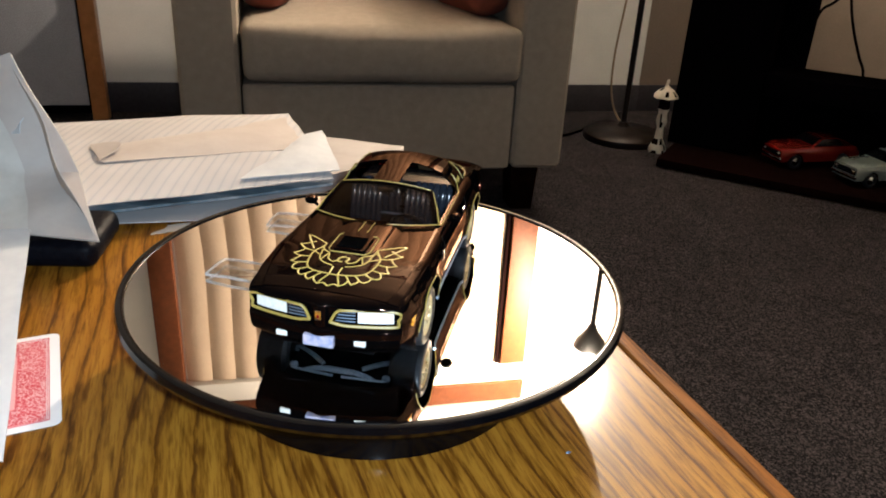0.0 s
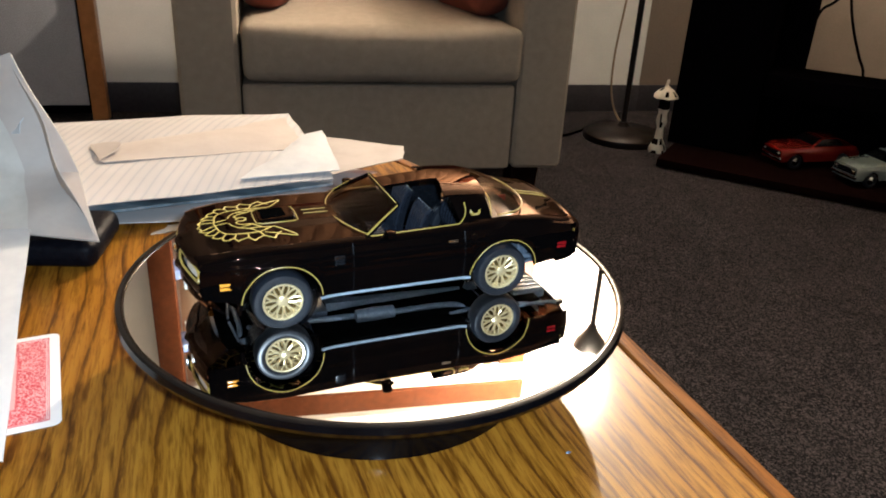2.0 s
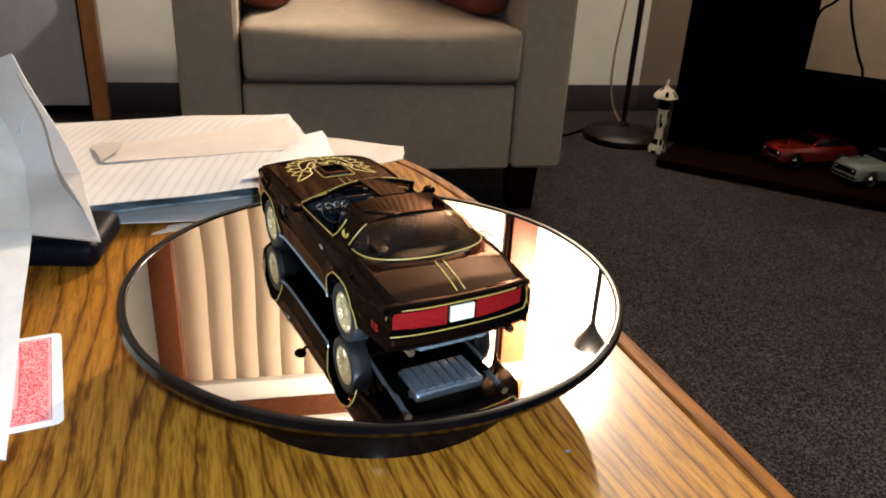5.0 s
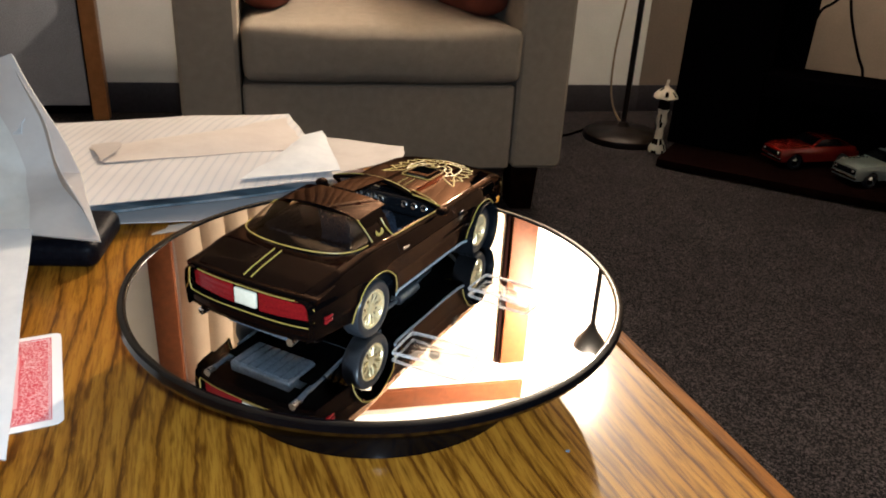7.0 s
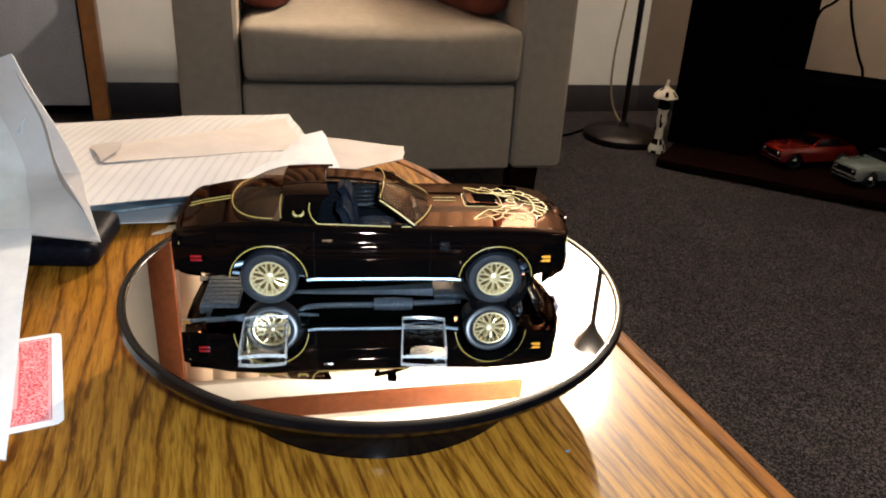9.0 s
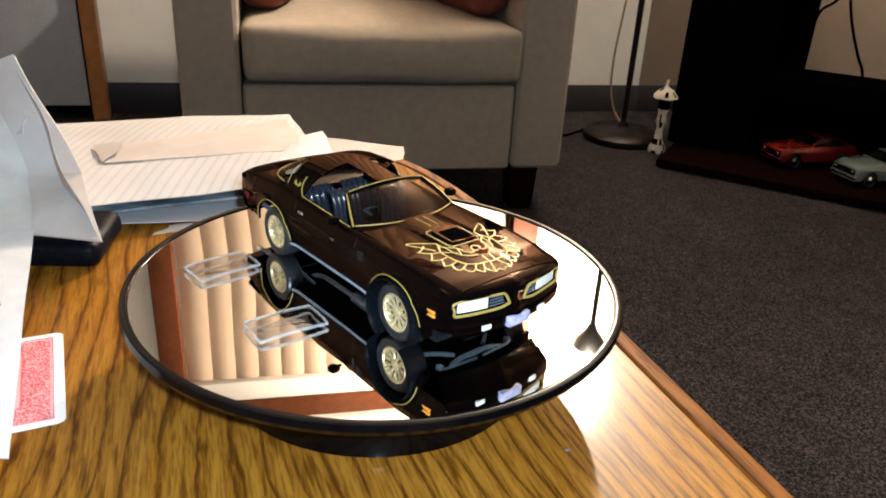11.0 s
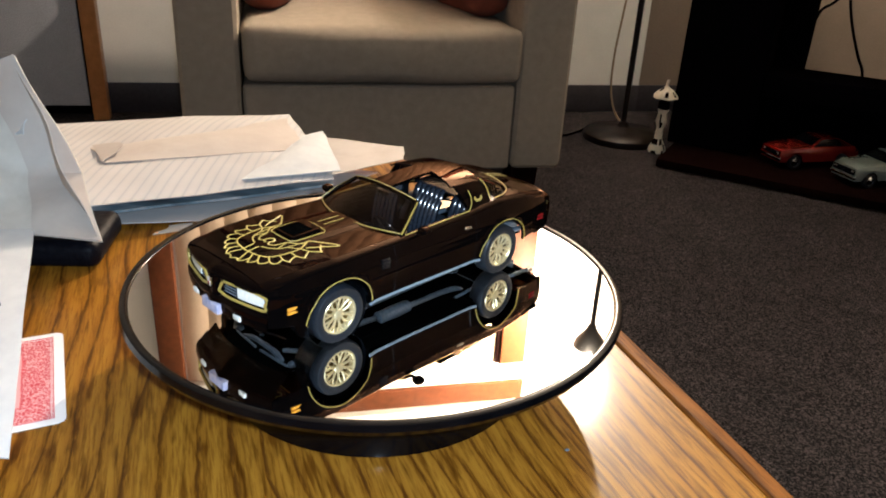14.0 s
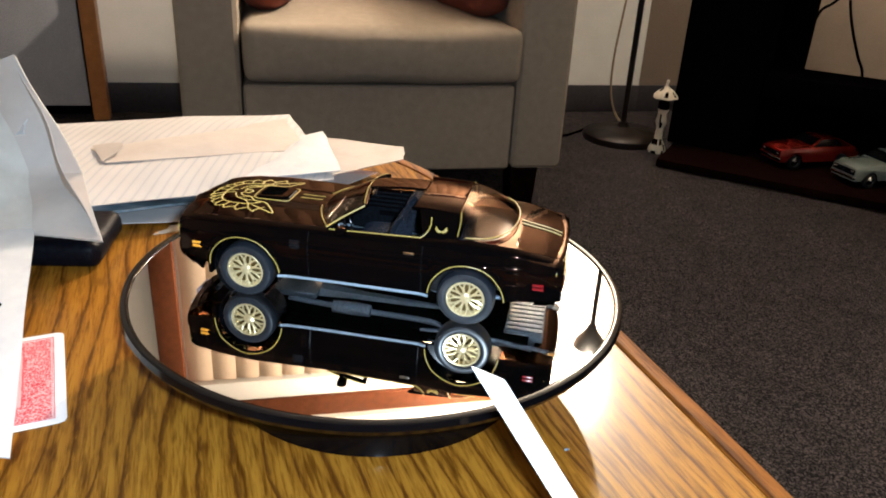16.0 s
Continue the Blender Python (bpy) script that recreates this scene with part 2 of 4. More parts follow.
for name, lo, hi in (("jamb", (0.632, -0.05, 0.75), (0.738, -0.001, 2.105)), ("jamb", (-0.737, -0.05, 0.75), (-0.65, -0.001, 2.105)),
                     ("head_trim", (-0.65, -0.06, 2.195), (0.74, -0.001, 2.285)), ("sill", (-0.737, -0.08, 0.71), (0.74, -0.001, 0.748))):
    part(name, boxed(lo, hi, 0.005), WINTRIM, win)
part("headrail", boxed((-0.737, -0.045, 2.107), (0.74, -0.001, 2.193), 0.004), WALL, win, "white headrail")
# dark strip added in place of the dark gap between blind and jamb
part("dark_gap_strip", boxed((0.612, -0.036, 0.75), (0.630, -0.001, 2.105), 0.004), DARKWOOD, win)


def slat(u, v):
    x = (u - 0.5) * 0.096
    z = 0.755 + v * 1.348
    return (x + 0.009 * math.sin(4.3 * z) + 0.004 * math.sin(9.1 * z), -0.008 - 0.013 * u - 0.006 * math.sin(math.pi * u) + 0.002 * math.sin(5.1 * z), z)


slat_mesh = mesh_of("blind_slat", grid(slat, 8, 24, thick=0.002), BLIND)
for i in range(14):
    ob = new("blind_slat", slat_mesh)
    ob.parent = win
    ob.matrix_basis = pose(-0.60 + 0.0892 * i, -0.001 * (i % 2), 0, 0, 0, random.uniform(-2.5, 2.5))


# ---- the armchair ----
def cushion(lo, hi, puff, r):
    """A stuffed box with rounded edges whose faces swell."""
    bm = boxed(lo, hi, r, 4)
    bmesh.ops.subdivide_edges(bm, edges=[e for e in bm.edges if e.calc_length() > 0.15], cuts=7, use_grid_fill=True)
    c, h = (Vector(lo) + Vector(hi)) / 2, (Vector(hi) - Vector(lo)) / 2
    for v in bm.verts:
        d = v.co - c
        q = [d[i] / h[i] for i in range(3)]
        for i in range(3):
            j, k = (i + 1) % 3, (i + 2) % 3
            v.co[i] += puff * (1 if q[i] > 0 else -1) * abs(q[i]) ** 2 * max(0, 1 - q[j] ** 2) * max(0, 1 - q[k] ** 2)
        v.co += 0.004 * noise.noise_vector(v.co * 7)
    return bm


chair = thing("armchair", ROOM @ pose(0.185, 1.33, 0), "taupe fabric armchair with a thick loose seat cushion", "armchair")
part("base", boxed((-0.31, 0.004, 0.108), (0.31, 0.80, 0.312), 0.012, 3), FABRIC, chair)
part("arm", boxed((-0.442, 0.0, 0.108), (-0.312, 0.84, 0.60), 0.022, 3), FABRIC, chair)
part("arm", boxed((0.312, 0.0, 0.108), (0.442, 0.84, 0.60), 0.022, 3), FABRIC, chair)
part("seat_cushion", cushion((-0.305, -0.012, 0.318), (0.317, 0.62, 0.440), 0.022, 0.027), FABRIC, chair)
part("backrest", boxed((-0.31, 0.62, 0.313), (0.31, 0.84, 0.86), 0.05, 3), FABRIC, chair)
part("back_cushion", cushion((-0.30, 0.47, 0.452), (0.30, 0.615, 0.84), 0.03, 0.05), FABRIC, chair)
for x in (-0.40, 0.352):
    for y in (0.03, 0.73):
        leg = boxed((x - 0.035, y - 0.02, 0.0), (x + 0.035, y + 0.05, 0.110), 0.004)
        for v in leg.verts:
            if v.co.z < 0.05:
                v.co.x = x + (v.co.x - x) * 0.8
        part("leg", leg, DARKWOOD, chair, "dark tapered wooden leg")
for x, y, rz in ((-0.243, 0.31, 80), (0.250, 0.29, -80)):
    pl = tagged(part("throw_pillow", cushion((-0.17, -0.05, 0.0), (0.17, 0.05, 0.30), 0.03, 0.04), PILLOW, None, "rust brown throw pillow on the armchair",
                     ROOM @ pose(0.185 + x, 1.33 + y, 0.458, 8, 0, rz)), category="pillow", group="pillows on the armchair")

# ---- the floor lamp ----
lamp = thing("floor_lamp", pose(*LAMP_XY, 0), "dark bronze floor lamp with an upturned bowl shade", "lamp")
part("base", lathe([(0.0, 0.0), (0.128, 0.0), (0.130, 0.006), (0.127, 0.02), (0.118, 0.028), (0.05, 0.036), (0.022, 0.045), (0.013, 0.06), (0.0, 0.06)], 56), LAMPMETAL, lamp)
part("pole", lathe([(0.0095, 0.05), (0.0095, 1.745)], 16), LAMPMETAL, lamp)
part("shade", lathe([(0.012, 1.738), (0.016, 1.748), (0.019, 1.758), (0.026, 1.772), (0.042, 1.795), (0.056, 1.815), (0.061, 1.834), (0.062, 1.837), (0.0595, 1.834),
                     (0.052, 1.812), (0.036, 1.792), (0.0, 1.786)], 40), LAMPMETAL, lamp)
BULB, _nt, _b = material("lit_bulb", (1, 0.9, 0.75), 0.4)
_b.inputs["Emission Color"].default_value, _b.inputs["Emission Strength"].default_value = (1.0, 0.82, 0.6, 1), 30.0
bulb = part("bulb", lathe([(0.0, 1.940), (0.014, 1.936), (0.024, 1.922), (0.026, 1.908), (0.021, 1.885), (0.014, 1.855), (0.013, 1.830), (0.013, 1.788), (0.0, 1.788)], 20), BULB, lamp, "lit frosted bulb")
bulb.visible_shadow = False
part("cord", tube(bez([(0.14, 0.03, 0.004), (0.07, 0.09, 0.005), (0.015, 0.13, 0.03), (-0.022, 0.145, 0.11), (-0.030, 0.15, 0.25), (-0.014, 0.155, 0.48), (-0.02, 0.16, 0.75)]), 0.0035),
     speckled("tan_cord", (0.30, 0.22, 0.13), (0.36, 0.27, 0.16), 90, 0.6), lamp, "tan electric cord")
floor_cord = tube(bez([(0.30, 2.14, 0.004), (0.40, 2.11, 0.005), (0.46, 2.16, 0.005), (0.52, 2.24, 0.004), (0.60, 2.33, 0.004)]), 0.004)
tagged(part("power_cable", floor_cord, BLACKWOOD, None, "black cord lying on the carpet"), category="cord")

# ---- the corner stand ----
STAND = Matrix.Translation((0.659, 1.835, 0)) @ pose(0, 0, 0, 0, 0, -28.3)
stand = thing("tv_stand", STAND, "black laminate television stand across the corner", "tv stand")
part("base_board", boxed((0.0, 0.0, 0.004), (1.25, 0.46, 0.028), 0.003), DARKWOOD, stand, "dark reddish bottom board")
for name, lo, hi in (("side_panel", (-0.022, 0.20, 0.03), (0.225, 0.50, 0.92)), ("inner_post", (0.229, 0.39, 0.03), (0.308, 0.50, 0.92)),
                     ("shelf", (0.229, 0.20, 0.215), (0.95, 0.387, 0.283)), ("back_panel", (0.312, 0.43, 0.03), (0.95, 0.45, 0.272)),
                     ("side_panel", (0.952, 0.20, 0.03), (1.20, 0.50, 0.92)), ("top", (-0.03, 0.18, 0.922), (1.21, 0.52, 0.95))):
    part(name, boxed(lo, hi, 0.004), BLACKWOOD, stand)
for line, r in (([(0.34, 0.46, 0.90), (0.36, 0.46, 0.62), (0.389, 0.46, 0.487), (0.414, 0.46, 0.408), (0.449, 0.46, 0.328), (0.474, 0.46, 0.275), (0.48, 0.47, 0.16), (0.48, 0.49, 0.01)], 0.0042),
                ([(0.30, 0.47, 0.01), (0.295, 0.465, 0.30), (0.311, 0.46, 0.438), (0.349, 0.46, 0.48), (0.41, 0.46, 0.56), (0.50, 0.47, 0.70), (0.52, 0.48, 0.90)], 0.0042)):
    tagged(part("cable", tube(bez(line), r), BLACKWOOD, None, "black cable hanging behind the stand", STAND), category="cable", group="cables of the stand")

# ---- the table ----
TABLE = pose(0, 0, 0, 0, 0, 19.65)
table = thing("coffee_table", SPREAD @ TABLE, "varnished oak coffee table with rounded edges", "table")


def rounded_outline(inset, n=120):
    """The table's outline: a long rectangle with softly bowed sides and corners."""
    pts = []
    for k in range(n):
        a = 2 * math.pi * k / n
        c, s = math.cos(a), math.sin(a)
        pts.append((-0.15 + (0.3075 - inset) * math.copysign(abs(c) ** (2 / 4.4), c), -0.17 + (0.61 - inset) * math.copysign(abs(s) ** (2 / 4.4), s)))
    return pts


def slab(levels, hole=None):
    """Stacks outlines (inset, z) into a closed board; hole: insets of an inner rim instead of a flat top."""
    bm = bmesh.new()
    rings = [[bm.verts.new((x, y, z)) for x, y in rounded_outline(i)] for i, z in levels]
    for a, c in zip(rings, rings[1:]):
        for k in range(len(a)):
            bm.faces.new((a[k], a[(k + 1) % len(a)], c[(k + 1) % len(a)], c[k]))
    if hole is None:
        bm.faces.new(rings[0])
        bm.faces.new(rings[-1])
    return bm


part("tabletop", slab([(0.016, TABLE_Z - 0.03), (0.016, TABLE_Z - 0.0012), (0.0166, TABLE_Z - 0.0004), (0.0176, TABLE_Z)]), OAK, table, smooth=8)
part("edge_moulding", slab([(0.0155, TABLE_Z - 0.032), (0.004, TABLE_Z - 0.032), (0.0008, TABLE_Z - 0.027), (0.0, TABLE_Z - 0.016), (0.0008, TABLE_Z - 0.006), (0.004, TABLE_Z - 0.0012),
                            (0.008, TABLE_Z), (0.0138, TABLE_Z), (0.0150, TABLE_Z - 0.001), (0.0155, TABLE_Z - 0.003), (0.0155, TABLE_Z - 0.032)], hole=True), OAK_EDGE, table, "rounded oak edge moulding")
for lo, hi in (((-0.38, -0.62, 0.33), (-0.355, 0.28, 0.426)), ((0.055, -0.62, 0.33), (0.08, 0.28, 0.426)),
               ((-0.35, -0.62, 0.33), (0.05, -0.595, 0.426)), ((-0.35, 0.255, 0.33), (0.05, 0.28, 0.426))):
    part("apron", boxed(lo, hi, 0.003), OAK, table)
for x in (-0.40, 0.04):
    for y in (-0.64, 0.24):
        part("leg", boxed((x, y, 0.0143), (x + 0.06, y + 0.06, 0.329), 0.006), OAK, table)

# ---- the turntable ----
MIRROR, _, _b = material("silvered_mirror", (0.86, 0.84, 0.81), 0.012, 1.0)
GLOSSBLACK = speckled("glossy_black_plastic", (0.0010, 0.0010, 0.0014), (0.0020, 0.0020, 0.0026), 120, 0.12, spec=0.25, big=0.1)
TURN0, TURN_RATE = 259.65, -28.06


def spin(t):
    return pose(0, 0, 0, 0, 0, TURN0 + TURN_RATE * t)


TIMES = [0.5 * i for i in range(33)]
turntable = thing("turntable", pose(0, 0, TABLE_Z), "black motorised display turntable with a round mirror top", "turntable")
part("base", lathe([(0.0, -0.0046), (0.080, -0.0046), (0.084, -0.002), (0.084, 0.011), (0.081, 0.017), (0.074, 0.023), (0.071, 0.027), (0.071, 0.036), (0.0, 0.036)], 72), GLOSSBLACK, turntable)
platter = part("platter", lathe([(0.0, 0.0365), (0.060, 0.0365), (0.085, 0.0400), (0.118, 0.0440), (0.1280, 0.0452), (0.1293, 0.0478), (0.1285, 0.0505), (0.1265, 0.0512), (0.1250, 0.0508), (0.1247, 0.0490), (0.0, 0.0490)], 128), GLOSSBLACK, turntable)
part("mirror", lathe([(0.0, 0.0492), (0.1246, 0.0492), (0.1246, 0.0500), (0.0, 0.0500)], 128), MIRROR, platter, "round mirror")

# ---- the model car, 1:25, worked out in millimetres: x to its nose, y to its left ----
CAR_SIDE = 0.0042
MM = Matrix.Diagonal((0.001, 0.001, 0.001, 1))


def lacquer(name, base, gloss, ior, rough):
    """Black enamel under a clear lacquer, whose gloss grows at a slant and holds the lamplight's warm tint."""
    m, nt, b = material(name, base, 0.9, spec=0.0)
    peel = node(nt, "ShaderNodeTexNoise", Scale=260.0, Detail=2.0)
    nt.links.new(coords(nt), peel.inputs["Vector"])
    bp = nt.nodes.new("ShaderNodeBump")
    bp.inputs["Strength"].default_value, bp.inputs["Distance"].default_value = 0.06, 0.0006
    nt.links.new(peel.outputs["Fac"], bp.inputs["Height"])
    shine, both, fr = (nt.nodes.new(k) for k in ("ShaderNodeBsdfGlossy", "ShaderNodeMixShader", "ShaderNodeFresnel"))
    shine.inputs["Color"].default_value = (*gloss, 1)
    shine.inputs["Roughness"].default_value = rough
    fr.inputs["IOR"].default_value = ior
    nt.links.new(bp.outputs["Normal"], shine.inputs["Normal"])
    nt.links.new(fr.outputs[0], both.inputs[0])
    nt.links.new(b.outputs[0], both.inputs[1])
    nt.links.new(shine.outputs[0], both.inputs[2])
    nt.links.new(both.outputs[0], nt.nodes["Material Output"].inputs["Surface"])
    return m


# copper gloss: the lamplit room's warm cast is put into this colour
PAINT = lacquer("black_enamel", (0.0010, 0.0009, 0.0010), (0.50, 0.31, 0.21), 1.33, 0.03)
DEEPBLACK = speckled("flat_black_plastic", (0.001, 0.001, 0.001), (0.002, 0.002, 0.002), 500, 0.8, spec=0.0)
MATBLACK = speckled("satin_black_plastic", (0.0025, 0.003, 0.004), (0.005, 0.006, 0.008), 700, 0.22, spec=0.35, big=0.2)
VINYL = speckled("grey_vinyl_seat", (0.010, 0.012, 0.018), (0.017, 0.021, 0.029), 800, 0.16, big=0.2)
GOLD = speckled("gold_decal", (0.30, 0.215, 0.040), (0.38, 0.28, 0.06), 900, 0.42, big=0.15)
RIMGOLD = speckled("gold_plated_rim", (0.85, 0.70, 0.38), (0.92, 0.79, 0.48), 900, 0.3, 0.7, big=0.15)
RUBBER = speckled("black_rubber", (0.009, 0.011, 0.015), (0.016, 0.019, 0.025), 900, 0.34, big=0.2)
CHROME = speckled("chrome_plate", (0.80, 0.82, 0.84), (0.88, 0.90, 0.92), 800, 0.12, 1.0, big=0.05)
LENS_W = speckled("clear_headlamp", (0.70, 0.71, 0.66), (0.86, 0.86, 0.80), 900, 0.2, 0.0, 0.6, big=0.1)
LENS_R = speckled("red_tail_lens", (0.13, 0.003, 0.005), (0.18, 0.006, 0.008), 900, 0.25, spec=0.2, coat=0.1, big=0.1)
LENS_A = speckled("amber_lens", (0.75, 0.30, 0.02), (0.85, 0.38, 0.04), 900, 0.15, coat=0.5)
CREAM = speckled("cream_plate", (0.72, 0.68, 0.52), (0.80, 0.76, 0.60), 800, 0.35)
PLATE_B = speckled("pale_blue_plate", (0.22, 0.25, 0.42), (0.50, 0.46, 0.55), 300, 0.35)
SILL = speckled("pale_grey_sill", (0.27, 0.33, 0.41), (0.35, 0.42, 0.50), 700, 0.3, 0.3, big=0.2)
STEEL = speckled("grey_painted_steel", (0.17, 0.215, 0.28), (0.26, 0.32, 0.40), 700, 0.26, 0.6, big=0.2)


def clear(name, tint, gloss, least=0.02, shade=(1.0, 1.0, 1.0)):
    """Thin clear plastic: lets light straight through and mirrors more at a slant."""
    m = bpy.data.materials.new(name)
    m.use_nodes = True
    nt = m.node_tree
    nt.nodes.remove(nt.nodes["Principled BSDF"])
    see, shine, both, fr = (nt.nodes.new(k) for k in ("ShaderNodeBsdfTransparent", "ShaderNodeBsdfGlossy", "ShaderNodeMixShader", "ShaderNodeLayerWeight"))
    see.inputs["Color"].default_value = (*tint, 1)
    shine.inputs["Roughness"].default_value = 0.03
    shine.inputs["Color"].default_value = (*shade, 1)
    fr.inputs["Blend"].default_value = 0.5
    steep = nt.nodes.new("ShaderNodeMath")
    steep.operation = "POWER"
    steep.inputs[1].default_value = 4.0
    some = nt.nodes.new("ShaderNodeMath")
    some.operation = "MULTIPLY_ADD"
    some.inputs[1].default_value, some.inputs[2].default_value = gloss, least
    nt.links.new(fr.outputs["Facing"], steep.inputs[0])
    nt.links.new(steep.outputs[0], some.inputs[0])
    nt.links.new(some.outputs[0], both.inputs[0])
    nt.links.new(see.outputs[0], both.inputs[1])
    nt.links.new(shine.outputs[0], both.inputs[2])
    nt.links.new(both.outputs[0], nt.nodes["Material Output"].inputs["Surface"])
    return m


GLASS = clear("clear_plastic", (0.70, 0.69, 0.68), 0.7, 0.10)
# the last colour puts warm lamplit reflections into the gloss
SMOKE = clear("tinted_window_plastic", (0.66, 0.60, 0.55), 0.9, 0.03, (0.56, 0.38, 0.26))


def curve_of(*pairs):
    xs, ys = zip(*pairs)
    return lambda x: float(np.interp(x, xs, ys))


half_width = curve_of((-97, 33.2), (-90, 34.6), (-75, 36.6), (-53, 37.4), (-30, 36.6), (20, 36.2), (57, 37.0), (76, 35.8), (86, 34.2), (92, 32.4))
shoulder = curve_of((-97, 35.4), (-88, 38.0), (-74, 40.6), (-53, 42.0), (-30, 40.6), (10, 39.4), (57, 39.6), (76, 38.8), (86, 37.6), (92, 36.4))
sill = curve_of((-97, 17.5), (-86, 17), (-70, 16), (-69, 13), (76, 13), (77, 16), (92, 18.5))
AXLES, HUB_Z, ARCH_R = (57.2, -52.8), 14.0, 17.3


def lower_edge(x):
    z = sill(x)
    for a in AXLES:
        if abs(x - a) < ARCH_R:
            z = max(z, HUB_Z + 0.4 + math.sqrt(ARCH_R ** 2 - (x - a) ** 2))
    return z


def flank(x, z):
    """Half width of the body at a height, with a crease below the belt and swollen arches."""
    w = half_width(x)
    w -= 3.0 * max(0, (z - 27) / 13) ** 2 + 1.6 * max(0, (27 - z) / 14) ** 1.5
    if abs(x) < 80:
        w += 0.50 * math.exp(-((z - 32.6) / 1.1) ** 2) + 0.45 * math.exp(-((z - 25.0) / 1.2) ** 2)
    for a in AXLES:
        r = math.hypot(x - a, z - HUB_Z - 0.4)
        w += 1.0 * math.exp(-((r - ARCH_R) / 2.6) ** 2)
    return w


def inner_edge(x):
    return half_width(x) - 6.4


def side_shell(sgn):
    bm = bmesh.new()
    n, rows = 156, []
    for i in range(n + 1):
        x = -97 + 189 * i / n
        lo, hi = lower_edge(x), shoulder(x) - 1.6
        row = [(flank(x, lo) - 1.2, lo - 0.1)] + [(flank(x, lo + (hi - lo) * k / 26), lo + (hi - lo) * k / 26) for k in range(27)]
        yt, ye = flank(x, hi), inner_edge(x)
        row += [(yt - 0.6, hi + 0.85), (yt - 1.8, hi + 1.5), (ye, shoulder(x) + 0.5), (ye - 0.6, shoulder(x) - 1.0)]
        rows.append([bm.verts.new((x, sgn * y, z)) for y, z in row])
    for a, b in zip(rows, rows[1:]):
        for k in range(len(a) - 1):
            bm.faces.new((a[k], b[k], b[k + 1], a[k + 1]))
    return bm


def cpart(name, bm, mat, parent=None, label="", smooth=40):
    bm.transform(MM)
    return part(name, bm, mat, parent or car, label, None, smooth)


def mirrored(fn):
    for s in (1, -1):
        fn(s)


def screen_base(q):
    return Vector((26.5 - 10.5 * q * q, 30.0 * q, 40.2 + 1.3 * (1 - q * q)))


def rear_base(phi):
    return Vector((-47 - 26 * max(0.0, math.cos(phi)) ** 0.55, 30.4 * math.sin(phi), 42.7 + 1.2 * math.cos(phi)))


def hood_z(x, y):
    q = y / inner_edge(x)
    z = shoulder(x) + 0.5 + 1.3 * (1 - q * q)
    z += 1.1 * max(0, 1 - (y / 13) ** 4) * min(1, max(0, (90 - x) / 30))
    return z


def hood_sheet(u, v):
    q = 2 * v - 1
    x0 = 26.5 - 10.5 * q * q - 2
    x = x0 + (91.5 - x0) * u
    y = q * (inner_edge(x) - 0.2)
    return (x, y, hood_z(x, y))


def deck_z(x, y):
    return shoulder(x) + 0.5 + 1.3 * (1 - (y / 31) ** 2)


def deck_sheet(u, v):
    phi = (2 * v - 1) * math.pi / 2
    b = rear_base(phi)
    x = b.x + 1.5 + (-95.5 - b.x - 1.5) * u
    y = b.y * (1 - u) + u * math.sin(phi) * (inner_edge(x) - 0.2)
    return (x, y, max(deck_z(x, y), 0) - 0.2 * (1 - u))


NOSE = [(-8.0, 38.0), (-4.5, 37.6), (-1.8, 36.6), (-0.4, 35.2), (-0.2, 34.2), (-1.8, 33.8), (-2.6, 26.0), (-0.4, 25.2), (0.5, 24.0), (0.8, 21.4), (0.6, 18.2), (-0.4, 16.4), (-2.6, 15.0), (-5.5, 12.0)]


def nose_x(y):
    return 97.8 - 5.6 * (abs(y) / 32) ** 2.2 + 1.6 * math.exp(-(y / 3.5) ** 2)


def nose_sheet(u, v):
    y = (2 * u - 1) * 32.6
    k = v * (len(NOSE) - 1)
    i = min(int(k), len(NOSE) - 2)
    f = k - i
    dx = NOSE[i][0] * (1 - f) + NOSE[i + 1][0] * f
    z = NOSE[i][1] * (1 - f) + NOSE[i + 1][1] * f
    if abs(y) < 3.2 and 25.5 < z < 34.5:
        dx = max(dx, -0.4)
    z -= (0.9 * (abs(y) / 32) ** 2 if z > 33 else 0)
    return (nose_x(y) + dx, y * (1 - 0.04 * max(0, (24 - z) / 10)), z)


TAIL = [(1.6, 36.0), (0.6, 35.6), (0.2, 34.8), (1.4, 34.2), (1.8, 23.8), (0.0, 23.2), (-1.4, 22.0), (-1.7, 18.8), (-0.8, 17.0), (3.0, 15.6), (9.0, 14.8)]


def tail_x(y):
    return -96.8 + 3.6 * (abs(y) / 34) ** 3


def tail_sheet(u, v):
    y = (2 * u - 1) * 33.8
    k = v * (len(TAIL) - 1)
    i = min(int(k), len(TAIL) - 2)
    f = k - i
    return (tail_x(y) + TAIL[i][0] * (1 - f) + TAIL[i + 1][0] * f, y, TAIL[i][1] * (1 - f) + TAIL[i + 1][1] * f)


SPOIL = [(-84.0, 39.2), (-89, 38.4), (-94.0, 37.7), (-96.8, 37.6), (-97.7, 37.1), (-97.4, 35.8), (-96.6, 34.8)]


def spoiler_sheet(u, v):
    y = (2 * u - 1) * 34.6
    k = v * (len(SPOIL) - 1)
    i = min(int(k), len(SPOIL) - 2)
    f = k - i
    x, z = (SPOIL[i][j] * (1 - f) + SPOIL[i + 1][j] * f for j in (0, 1))
    e = (abs(y) / 34.6) ** 6
    return (x + 4.0 * (abs(y) / 34.6) ** 3, y, z - 1.6 * e)


def screen_sheet(u, v):
    q = 2 * u - 1
    top = Vector((2.4 - 2.5 * q * q, 22.6 * q, 50.4 + 3.0 * (1 - q * q)))
    p = screen_base(q).lerp(top, v)
    p.x += 1.2 * math.sin(math.pi * v)
    return p


